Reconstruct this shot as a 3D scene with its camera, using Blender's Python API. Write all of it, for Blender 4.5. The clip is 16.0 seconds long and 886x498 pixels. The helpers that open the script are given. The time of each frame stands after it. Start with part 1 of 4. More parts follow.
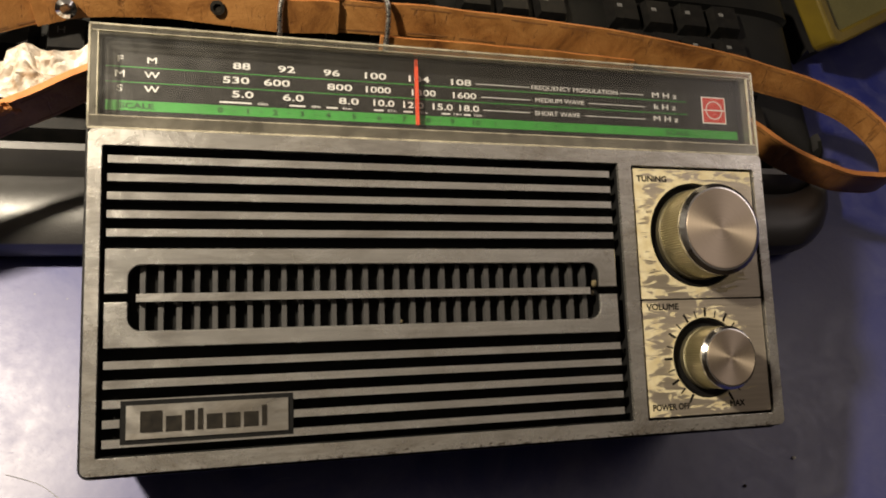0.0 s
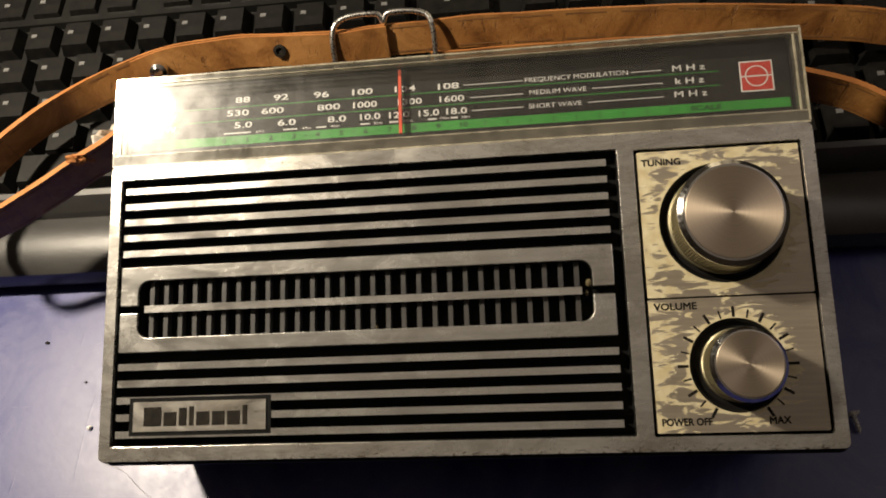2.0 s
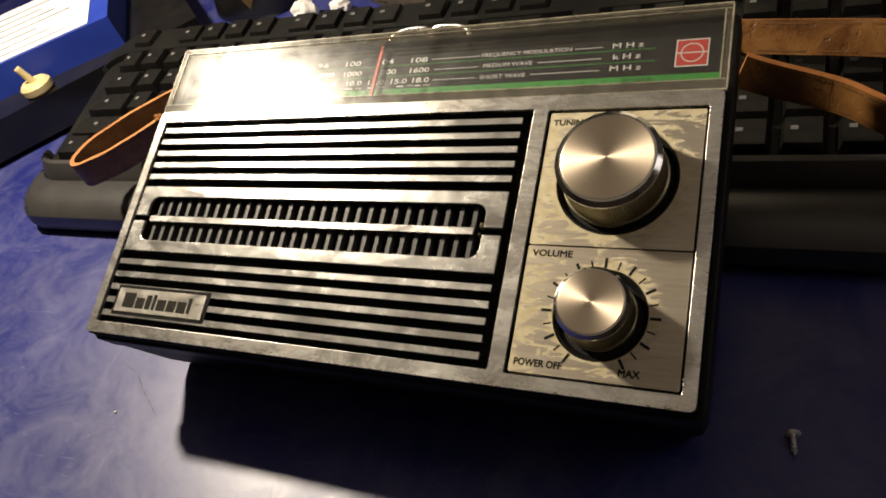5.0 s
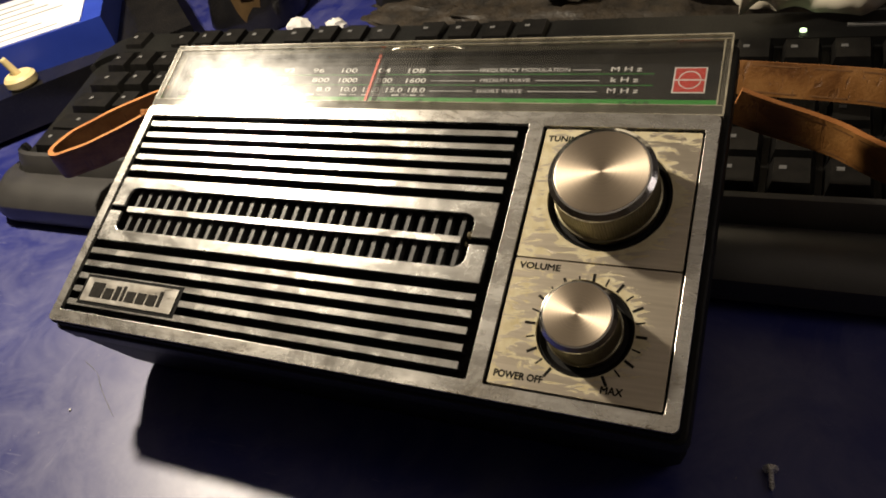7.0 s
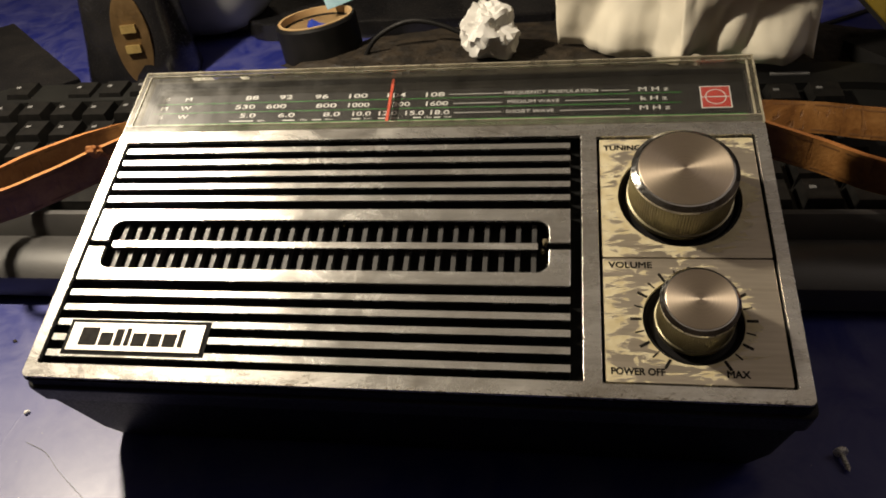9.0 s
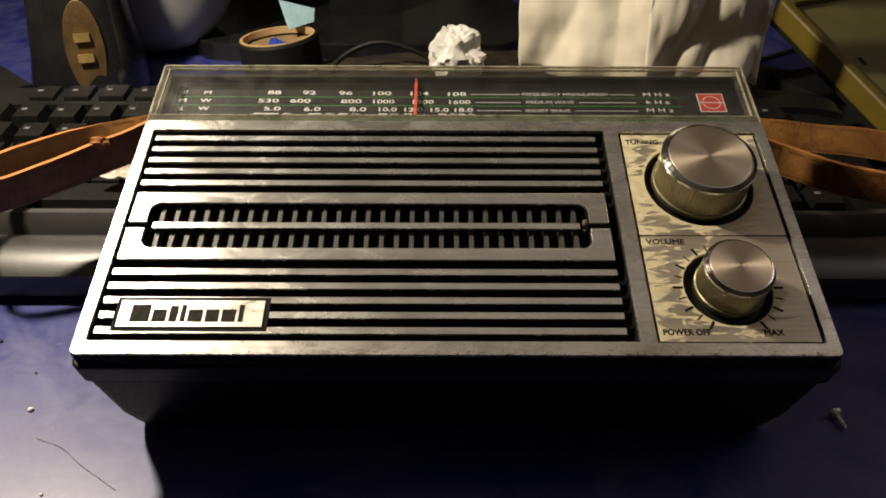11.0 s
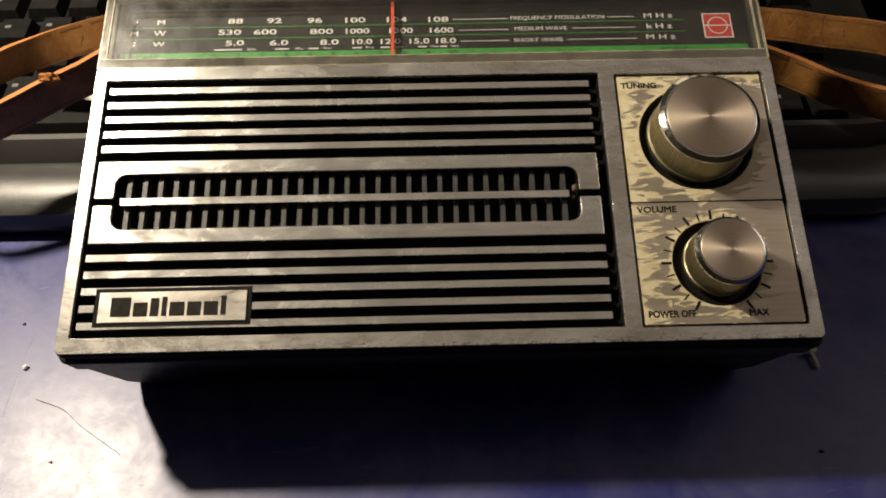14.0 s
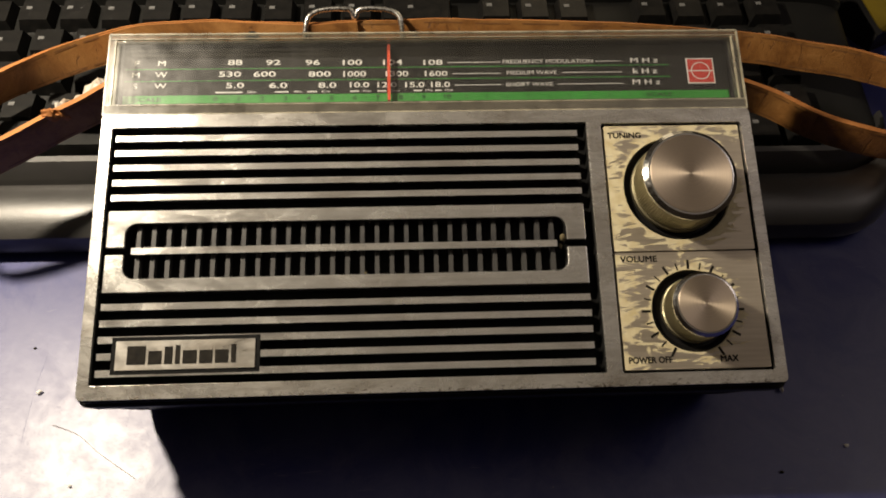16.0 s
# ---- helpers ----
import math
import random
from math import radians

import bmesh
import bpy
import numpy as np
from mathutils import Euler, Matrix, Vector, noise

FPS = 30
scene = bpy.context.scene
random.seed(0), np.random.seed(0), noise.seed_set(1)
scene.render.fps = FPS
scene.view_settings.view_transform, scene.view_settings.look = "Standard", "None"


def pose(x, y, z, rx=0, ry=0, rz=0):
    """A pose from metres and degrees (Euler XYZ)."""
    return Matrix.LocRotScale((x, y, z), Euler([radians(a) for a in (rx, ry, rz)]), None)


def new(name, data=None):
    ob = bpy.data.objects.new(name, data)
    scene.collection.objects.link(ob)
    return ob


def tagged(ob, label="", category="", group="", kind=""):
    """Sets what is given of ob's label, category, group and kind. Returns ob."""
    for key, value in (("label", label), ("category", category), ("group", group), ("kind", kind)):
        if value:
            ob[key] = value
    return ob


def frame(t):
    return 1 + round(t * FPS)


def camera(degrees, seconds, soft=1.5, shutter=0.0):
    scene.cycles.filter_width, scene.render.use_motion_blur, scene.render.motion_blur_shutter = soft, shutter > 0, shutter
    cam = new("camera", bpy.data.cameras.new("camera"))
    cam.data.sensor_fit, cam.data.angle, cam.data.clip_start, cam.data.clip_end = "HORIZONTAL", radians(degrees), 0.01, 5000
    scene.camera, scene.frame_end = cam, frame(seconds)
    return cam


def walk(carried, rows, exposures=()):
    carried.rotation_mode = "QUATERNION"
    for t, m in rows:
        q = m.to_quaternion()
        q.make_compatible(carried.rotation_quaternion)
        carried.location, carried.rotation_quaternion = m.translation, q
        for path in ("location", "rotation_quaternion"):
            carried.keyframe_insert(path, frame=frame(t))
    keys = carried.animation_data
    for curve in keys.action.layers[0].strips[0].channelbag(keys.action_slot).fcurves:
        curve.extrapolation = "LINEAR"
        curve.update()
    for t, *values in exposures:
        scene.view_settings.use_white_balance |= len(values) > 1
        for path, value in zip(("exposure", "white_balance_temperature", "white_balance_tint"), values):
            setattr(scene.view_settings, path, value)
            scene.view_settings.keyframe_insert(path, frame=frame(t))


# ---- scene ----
cam = camera(61.6, 16.0, 1.8)
# the radio lies on its back, its face leaning 20.8 degrees up from the table top
LEAN_DEG = 20.8
METRES = 0.528
SIZE = 0.000897          # one drawing unit of the radio
FACE = pose(0, 0, 0.0503, LEAN_DEG, 0, 0)
ROWS = [
    (0.0, 0.0, 0.0, 0.0, 0.27, 7.38, 2.08),
    (0.5, 0.045, -0.0033, -0.0121, 5.8, 8.54, 1.98),
    (1.0, 0.0915, 0.0019, -0.0246, 12.02, 9.13, 1.95),
    (1.5, 0.1367, 0.0225, -0.0215, 18.62, 9.6, 1.93),
    (2.0, 0.1798, 0.044, -0.0182, 23.17, 10.15, 1.7),
    (2.5, 0.2218, 0.0637, -0.0183, 27.72, 10.75, 1.57),
    (3.0, 0.2562, 0.0855, -0.0188, 32.52, 11.21, 1.16),
    (3.5, 0.2937, 0.1006, -0.0423, 36.49, 13.53, -2.3),
    (4.0, 0.3425, 0.1263, -0.0749, 39.72, 14.86, -5.7),
    (6.5, 0.3642, 0.156, -0.1387, 36.92, 22.57, -15.0),
    (7.0, 0.348, 0.1565, -0.1359, 35.91, 22.45, -14.61),
    (7.5, 0.3282, 0.1488, -0.1367, 35.36, 22.67, -14.68),
    (8.0, 0.3139, 0.1406, -0.1353, 33.31, 23.51, -12.99),
    (8.5, 0.255, 0.1328, -0.1644, 28.07, 28.37, -8.84),
    (11.0, 0.1088, 0.0916, -0.2486, 16.07, 36.24, -0.11),
    (11.5, 0.1048, 0.0842, -0.2363, 15.75, 35.5, 0.26),
    (12.0, 0.1068, 0.0851, -0.2238, 15.2, 33.72, 0.19),
    (12.5, 0.1081, 0.0871, -0.195, 15.47, 29.91, 0.52),
    (13.0, 0.107, 0.0898, -0.1658, 15.56, 26.21, 0.6),
    (13.5, 0.1162, 0.0725, -0.1525, 15.05, 22.57, 1.15),
    (14.0, 0.1232, 0.0544, -0.1445, 15.85, 19.7, 1.39),
    (14.5, 0.125, 0.0445, -0.1394, 14.94, 17.91, 1.45),
    (15.0, 0.1282, 0.0317, -0.1248, 14.62, 17.12, 2.16),
    (15.5, 0.1283, 0.0227, -0.1065, 14.46, 15.26, 2.24),
    (16.0, 0.1266, 0.0085, -0.0907, 14.22, 15.03, 1.69),
]
START = pose(0, 0, 0.0503, LEAN_DEG - 90, 0, 0) @ pose(-0.0726, -0.21813, 0.0297, 0, 0, -16.2)
walk(cam, [(t, START @ pose(METRES * x, METRES * y, METRES * z, 90 + pitch, roll, yaw)) for t, x, y, z, yaw, pitch, roll in ROWS],
     exposures=[(0.0, 0.22), (0.5, 0.16), (1.0, 0.12), (2.0, 0.0), (4.0, 0.08), (7.0, 0.0), (8.5, 0.06), (11.0, 0.03), (13.0, 0.02), (14.5, -0.06), (15.5, -0.04), (16.0, 0.0)])

# ---- light: one warm desk lamp above the far left of the table, a dim room with an added fill ----
world = bpy.data.worlds.new("room_air")
scene.world = world
world.use_nodes = True
world.node_tree.nodes["Background"].inputs[0].default_value = (1.0, 0.82, 0.62, 1)
world.node_tree.nodes["Background"].inputs[1].default_value = 0.012
lamp_data = bpy.data.lights.new("desk_lamp_bulb", "POINT")
lamp_data.energy, lamp_data.color, lamp_data.shadow_soft_size = 12.2, (1.0, 0.86, 0.66), 0.017
lamp = new("desk_lamp_bulb", lamp_data)
lamp.location = (-0.288, 0.140, 0.375)
# added fill with no known source: sheen on the right of table and panel
fill_data = bpy.data.lights.new("unseen_fill_light", "POINT")
fill_data.energy, fill_data.color, fill_data.shadow_soft_size = 4.4, (1.0, 0.86, 0.80), 0.28
room = new("unseen_fill_light", fill_data)
room.location = (1.12, 0.22, 1.02)


# ---- materials ----
def shader(name):
    m = bpy.data.materials.new(name)
    m.use_nodes = True
    nt = m.node_tree
    nt.nodes.clear()
    out = nt.nodes.new("ShaderNodeOutputMaterial")
    bs = nt.nodes.new("ShaderNodeBsdfPrincipled")
    nt.links.new(bs.outputs[0], out.inputs[0])
    return m, nt, bs


def coords(nt, scale=(1, 1, 1)):
    tc = nt.nodes.new("ShaderNodeTexCoord")
    mp = nt.nodes.new("ShaderNodeMapping")
    mp.inputs["Scale"].default_value = scale
    nt.links.new(tc.outputs["Object"], mp.inputs[0])
    return mp.outputs[0]


def noise_tex(nt, vec, scale, detail=4.0, rough=0.55, distort=0.0):
    n = nt.nodes.new("ShaderNodeTexNoise")
    n.inputs["Scale"].default_value = scale
    n.inputs["Detail"].default_value = detail
    n.inputs["Roughness"].default_value = rough
    n.inputs["Distortion"].default_value = distort
    nt.links.new(vec, n.inputs["Vector"])
    return n.outputs["Fac"]


def ramp(nt, fac, stops):
    r = nt.nodes.new("ShaderNodeValToRGB")
    while len(r.color_ramp.elements) < len(stops):
        r.color_ramp.elements.new(0.5)
    for e, (p, c) in zip(r.color_ramp.elements, stops):
        e.position = p
        e.color = (*c, 1) if len(c) == 3 else c
    nt.links.new(fac, r.inputs[0])
    return r.outputs[0]


def mixed(nt, fac, a, b, kind="MIX"):
    m = nt.nodes.new("ShaderNodeMix")
    m.data_type, m.blend_type = "RGBA", kind
    for sock, v in ((m.inputs[0], fac), (m.inputs[6], a), (m.inputs[7], b)):
        if isinstance(v, (int, float)):
            sock.default_value = v
        elif isinstance(v, tuple):
            sock.default_value = (*v, 1)
        else:
            nt.links.new(v, sock)
    return m.outputs[2]


def math_node(nt, op, a, b=0.0, clamp=False):
    m = nt.nodes.new("ShaderNodeMath")
    m.operation, m.use_clamp = op, clamp
    for sock, v in ((m.inputs[0], a), (m.inputs[1], b)):
        if isinstance(v, (int, float)):
            sock.default_value = v
        else:
            nt.links.new(v, sock)
    return m.outputs[0]


def bumped(nt, bs, height, strength=0.2, dist=0.001):
    b = nt.nodes.new("ShaderNodeBump")
    b.inputs["Strength"].default_value = strength
    b.inputs["Distance"].default_value = dist
    nt.links.new(height, b.inputs["Height"])
    nt.links.new(b.outputs[0], bs.inputs["Normal"])


def surface(name, c1, c2, scale=40, rough=(0.35, 0.6), metal=0.0, bump=0.1, fine=900, dist=0.0004, stretch=(1, 1, 1), spec=0.5):
    """Two tones at one scale, relief at a finer one."""
    m, nt, bs = shader(name)
    v = coords(nt, stretch)
    big, small = noise_tex(nt, v, scale, 5), noise_tex(nt, v, fine, 3)
    nt.links.new(ramp(nt, big, [(0.35, c1), (0.65, c2)]), bs.inputs["Base Color"])
    r = ramp(nt, small, [(0.3, (rough[0],) * 3), (0.7, (rough[1],) * 3)])
    nt.links.new(r, bs.inputs["Roughness"])
    bs.inputs["Metallic"].default_value = metal
    bs.inputs["Specular IOR Level"].default_value = spec
    if bump:
        bumped(nt, bs, small, bump, dist)
    return m


def worn_metal(name, base, grime, amount=0.5, stretch=(1, 1, 1), rough=(0.26, 0.5), rims=False, tarnish=0.5):
    """Brushed silver skin with grime and rubbed, brassy spots."""
    m, nt, bs = shader(name)
    v = coords(nt)
    brush = noise_tex(nt, coords(nt, stretch), 900, 3, 0.6)
    blot = noise_tex(nt, v, 120, 10, 0.78, 0.3)
    speck = noise_tex(nt, v, 2400, 5, 0.75)
    pits = ramp(nt, noise_tex(nt, v, 2200, 3, 0.6), [(0.60, (0, 0, 0)), (0.68, (1, 1, 1))])
    dirt = math_node(nt, "MULTIPLY", ramp(nt, blot, [(0.55, (0, 0, 0)), (0.70, (1, 1, 1))]), ramp(nt, speck, [(0.40, (0.15,) * 3), (0.60, (0.8,) * 3)]))
    dirt = math_node(nt, "MULTIPLY", math_node(nt, "MAXIMUM", dirt, math_node(nt, "MULTIPLY", pits, 0.38)), amount)
    if rims:
        sep = nt.nodes.new("ShaderNodeSeparateXYZ")
        nt.links.new(v, sep.inputs[0])
        worn = None
        # bare, dark spots gather along the outer edges
        for axis, a, b in ((1, 2.2, -1.6), (0, 120.5, 125.0), (0, -121.5, -125.4), (1, 102.5, 105.6)):
            mr = nt.nodes.new("ShaderNodeMapRange")
            mr.inputs[1].default_value, mr.inputs[2].default_value = a * SIZE, b * SIZE
            nt.links.new(sep.outputs[axis], mr.inputs[0])
            worn = mr.outputs[0] if worn is None else math_node(nt, "MAXIMUM", worn, mr.outputs[0])
        chip = noise_tex(nt, coords(nt, (0.6, 1, 1)), 700, 7, 0.72, 0.4)
        chips = ramp(nt, math_node(nt, "ADD", chip, math_node(nt, "MULTIPLY", worn, 0.16)), [(0.635, (0, 0, 0)), (0.74, (0.9,) * 3)])
        dirt = math_node(nt, "MAXIMUM", dirt, math_node(nt, "MULTIPLY", chips, math_node(nt, "GREATER_THAN", worn, 0.02)))
    shine = ramp(nt, brush, [(0.3, tuple(0.84 * c for c in base)), (0.7, base)])
    # tarnish: dull brown-grey smears and paler rubbed ones between them
    stain = noise_tex(nt, coords(nt, (0.45, 1, 1)), 62, 11, 0.76, 0.9)
    shine = mixed(nt, ramp(nt, stain, [(0.47, (0, 0, 0)), (0.64, (tarnish,) * 3)]), shine, (0.30, 0.25, 0.19))
    nt.links.new(mixed(nt, dirt, shine, grime), bs.inputs["Base Color"])
    bs.inputs["Metallic"].default_value = 0.9
    smear = noise_tex(nt, coords(nt, (0.6, 1, 1)), 75, 10, 0.74, 0.7)
    r = ramp(nt, smear, [(0.36, (rough[0],) * 3), (0.66, (rough[1],) * 3)])
    nt.links.new(math_node(nt, "ADD", r, math_node(nt, "MULTIPLY", dirt, 0.3), True), bs.inputs["Roughness"])
    scratch = ramp(nt, noise_tex(nt, coords(nt, (1.0, 0.08, 1)), 500, 2, 0.4, 1.5), [(0.70, (0, 0, 0)), (0.74, (1, 1, 1))])
    both = math_node(nt, "ADD", math_node(nt, "ADD", math_node(nt, "MULTIPLY", brush, 0.6), math_node(nt, "MULTIPLY", speck, 0.35)), math_node(nt, "SUBTRACT", math_node(nt, "MULTIPLY", scratch, 0.7), pits))
    # the thin skin is never quite flat: broad waves under the fine grain
    wave = noise_tex(nt, coords(nt, (0.5, 1, 1)), 55, 3, 0.5)
    both = math_node(nt, "ADD", both, math_node(nt, "MULTIPLY", wave, 9.0))
    bumped(nt, bs, both, 0.12, 0.00009)
    return m


SILVER = worn_metal("rubbed_silver", (0.82, 0.80, 0.76), (0.09, 0.07, 0.05), 0.42, (0.15, 1, 1), (0.20, 0.36), True)
BARS = worn_metal("grille_silver", (0.86, 0.85, 0.82), (0.16, 0.125, 0.085), 0.5, (0.05, 1, 1), (0.15, 0.33), False, 0.35)
BADGE = worn_metal("badge_silver", (0.60, 0.58, 0.54), (0.25, 0.2, 0.14), 0.5, (0.2, 1, 1))
CHROME = surface("chrome", (0.75, 0.75, 0.75), (0.65, 0.64, 0.62), 120, (0.08, 0.2), 1.0, 0.03)
BUCKLE = surface("nickel_wire", (0.82, 0.81, 0.78), (0.7, 0.68, 0.65), 150, (0.2, 0.4), 1.0, 0.05)
BLACK = surface("black_plastic", (0.006, 0.006, 0.006), (0.011, 0.010, 0.010), 60, (0.45, 0.65), 0.0, 0.12, 1500, spec=0.25)
SHELL = surface("black_housing", (0.006, 0.006, 0.006), (0.010, 0.010, 0.010), 60, (0.45, 0.65), 0.0, 0.12, 1500, spec=0.06)
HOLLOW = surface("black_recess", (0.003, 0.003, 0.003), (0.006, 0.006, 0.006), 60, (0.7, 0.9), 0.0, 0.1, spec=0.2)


def strap_leather():
    """Tan leather gone dark in blotches, cracked across and rubbed shiny."""
    m, nt, bs = shader("tan_leather")
    v = coords(nt)
    blot, grain = noise_tex(nt, v, 48, 8, 0.68, 0.6), noise_tex(nt, v, 900, 4, 0.6)
    crack = ramp(nt, noise_tex(nt, coords(nt, (1, 0.7, 0.10)), 420, 4, 0.6, 0.8), [(0.60, (0, 0, 0)), (0.70, (1, 1, 1))])
    tone = ramp(nt, blot, [(0.30, (0.10, 0.038, 0.011)), (0.48, (0.24, 0.105, 0.028)), (0.68, (0.36, 0.175, 0.052))])
    tone = mixed(nt, math_node(nt, "MULTIPLY", crack, 0.55), tone, (0.07, 0.026, 0.008))
    nt.links.new(tone, bs.inputs["Base Color"])
    nt.links.new(ramp(nt, blot, [(0.3, (0.34,) * 3), (0.7, (0.52,) * 3)]), bs.inputs["Roughness"])
    bumped(nt, bs, math_node(nt, "SUBTRACT", grain, crack), 0.4, 0.0005)
    return m


RIB = surface("grey_rib_plastic", (0.035, 0.035, 0.037), (0.06, 0.058, 0.056), 90, (0.4, 0.6), 0.0, 0.1)
INK = surface("black_ink", (0.008, 0.007, 0.006), (0.02, 0.017, 0.013), 300, (0.6, 0.8), 0.0, 0.0, spec=0.15)
DIAL = surface("dial_black", (0.012, 0.012, 0.012), (0.022, 0.021, 0.019), 90, (0.4, 0.6), 0.0, 0.05, spec=0.2)
WHITE_INK = surface("white_print", (0.72, 0.72, 0.70), (0.62, 0.62, 0.60), 400, (0.5, 0.7), 0.0, 0.0)
GREEN_INK = surface("green_print", (0.03, 0.22, 0.028), (0.04, 0.29, 0.04), 70, (0.5, 0.7), 0.0, 0.0)
DARK_GREEN = surface("dark_green_print", (0.004, 0.035, 0.005), (0.006, 0.05, 0.007), 300, (0.5, 0.7), 0.0, 0.0)
NEEDLE = surface("red_needle", (0.75, 0.09, 0.03), (0.65, 0.07, 0.03), 200, (0.4, 0.6), 0.0, 0.0)
RED = surface("red_print", (0.55, 0.055, 0.04), (0.48, 0.045, 0.035), 150, (0.5, 0.7), 0.0, 0.0)
LEATHER = strap_leather()
LEATHER_EDGE = surface("raw_leather_edge", (0.36, 0.13, 0.03), (0.50, 0.20, 0.055), 90, (0.6, 0.8), 0.0, 0.3, 900)
SEAM = surface("dark_thread", (0.15, 0.065, 0.02), (0.22, 0.10, 0.03), 300, (0.6, 0.8), 0.0, 0.1)
KEY_SKIN = surface("key_plastic", (0.005, 0.005, 0.005), (0.012, 0.011, 0.010), 200, (0.30, 0.46), 0.0, 0.2, 1800, spec=0.28)
CASE = surface("keyboard_plastic", (0.005, 0.005, 0.005), (0.010, 0.010, 0.009), 30, (0.35, 0.55), 0.0, 0.2, 1500, spec=0.25)
PALM = surface("palm_rest_plastic", (0.026, 0.025, 0.025), (0.045, 0.043, 0.041), 25, (0.32, 0.46), 0.0, 0.2, 1600, spec=0.9)
LEGEND = surface("grey_legend", (0.16, 0.16, 0.16), (0.11, 0.11, 0.11), 300, (0.5, 0.7), 0.0, 0.0)
STEEL = surface("steel", (0.86, 0.85, 0.82), (0.7, 0.69, 0.66), 300, (0.2, 0.35), 0.55, 0.1)
STAINED = surface("stained_paper", (0.30, 0.20, 0.12), (0.80, 0.77, 0.70), 150, (0.6, 0.85), 0.0, 0.3, 600)
TISSUE = surface("white_tissue", (0.80, 0.79, 0.76), (0.70, 0.68, 0.64), 60, (0.8, 0.95), 0.0, 0.3, 500)
PAPER = surface("cream_paper", (0.82, 0.77, 0.64), (0.74, 0.68, 0.55), 18, (0.7, 0.9), 0.0, 0.2, 300)
GLOSS_BLACK = surface("glossy_black", (0.008, 0.008, 0.009), (0.014, 0.013, 0.013), 50, (0.12, 0.3), 0.0, 0.05)
BRASS = surface("dull_brass", (0.20, 0.125, 0.055), (0.12, 0.075, 0.032), 80, (0.3, 0.5), 0.7, 0.1)
GILT = surface("gilt", (0.50, 0.36, 0.13), (0.34, 0.24, 0.09), 120, (0.25, 0.45), 0.6, 0.1)
IVORY = surface("ivory_plastic", (0.66, 0.54, 0.28), (0.58, 0.46, 0.22), 60, (0.4, 0.6), 0.0, 0.1)
GREY = surface("grey_plastic", (0.22, 0.225, 0.22), (0.27, 0.275, 0.27), 20, (0.4, 0.6), 0.0, 0.1)
BLUE_CARD = surface("blue_card", (0.012, 0.035, 0.30), (0.02, 0.05, 0.38), 25, (0.4, 0.6), 0.0, 0.1)
WHITE_CARD = surface("white_card", (0.72, 0.74, 0.78), (0.66, 0.68, 0.72), 25, (0.5, 0.7), 0.0, 0.1)
YELLOW = surface("yellow_plastic", (0.15, 0.105, 0.008), (0.10, 0.07, 0.006), 35, (0.4, 0.6), 0.0, 0.1)
DIAL_CARD = surface("olive_dial_card", (0.11, 0.10, 0.028), (0.15, 0.135, 0.04), 22, (0.5, 0.7), 0.0, 0.1)
GRIME = surface("dried_grime", (0.10, 0.08, 0.04), (0.17, 0.135, 0.07), 400, (0.6, 0.8), 0.0, 0.2)
TAN_CARD = surface("tan_card_edge", (0.50, 0.34, 0.17), (0.42, 0.27, 0.12), 60, (0.6, 0.8), 0.0, 0.2)
CLOTH = surface("dark_brown_leather", (0.008, 0.0055, 0.003), (0.034, 0.024, 0.014), 85, (0.5, 0.75), 0.0, 0.5, 220, 0.002)
PALE_BLUE = surface("pale_blue_film", (0.25, 0.42, 0.50), (0.35, 0.52, 0.6), 60, (0.2, 0.4), 0.0, 0.1)
CEILING = surface("unseen_pale_ceiling", (0.86, 0.82, 0.76), (0.80, 0.76, 0.69), 2, (0.7, 0.9), 0.0, 0.1, 60)
# for the added north wall, dark to keep reflections off the table
DARK_WALL = surface("unseen_dark_wall", (0.022, 0.018, 0.015), (0.038, 0.031, 0.025), 6, (0.5, 0.7), 0.0, 0.1, 90, stretch=(1, 1, 0.1))
WALL = surface("wall_paint", (0.17, 0.135, 0.10), (0.13, 0.10, 0.08), 3, (0.7, 0.9), 0.0, 0.1, 80)
FLOOR = surface("floor_tile", (0.20, 0.18, 0.16), (0.26, 0.24, 0.21), 5, (0.4, 0.6), 0.0, 0.1, 90)


def table_paint():
    m, nt, bs = shader("blue_table_laminate")
    v = coords(nt)
    big, small = noise_tex(nt, v, 6, 6, 0.6), noise_tex(nt, v, 260, 5, 0.65)
    scratch = noise_tex(nt, coords(nt, (1.0, 0.06, 1)), 330, 2, 0.4, 0.8)
    base = ramp(nt, big, [(0.3, (0.005, 0.010, 0.125)), (0.7, (0.008, 0.015, 0.175))])
    specks = ramp(nt, noise_tex(nt, v, 480, 2, 0.4), [(0.76, (0, 0, 0)), (0.80, (1, 1, 1))])
    base = mixed(nt, specks, base, (0.16, 0.15, 0.2))
    rub = ramp(nt, noise_tex(nt, v, 30, 9, 0.72, 0.8), [(0.40, (0.008,) * 3), (0.68, (0.28,) * 3)])
    hair = ramp(nt, noise_tex(nt, coords(nt, (0.09, 1.0, 1)), 420, 2, 0.4, 2.2), [(0.70, (0, 0, 0)), (0.75, (0.35,) * 3)])
    dust = math_node(nt, "MAXIMUM", rub, hair)
    base = mixed(nt, dust, base, (0.20, 0.20, 0.32))
    nt.links.new(base, bs.inputs["Base Color"])
    r = math_node(nt, "ADD", ramp(nt, big, [(0.3, (0.29,) * 3), (0.7, (0.37,) * 3)]), math_node(nt, "MULTIPLY", small, 0.12))
    r = math_node(nt, "ADD", r, math_node(nt, "MULTIPLY", dust, 0.35))
    nt.links.new(r, bs.inputs["Roughness"])
    bs.inputs["Specular IOR Level"].default_value = 1.0
    bumped(nt, bs, math_node(nt, "ADD", small, ramp(nt, scratch, [(0.72, (0,) * 3), (0.76, (1,) * 3)])), 0.10, 0.0004)
    return m


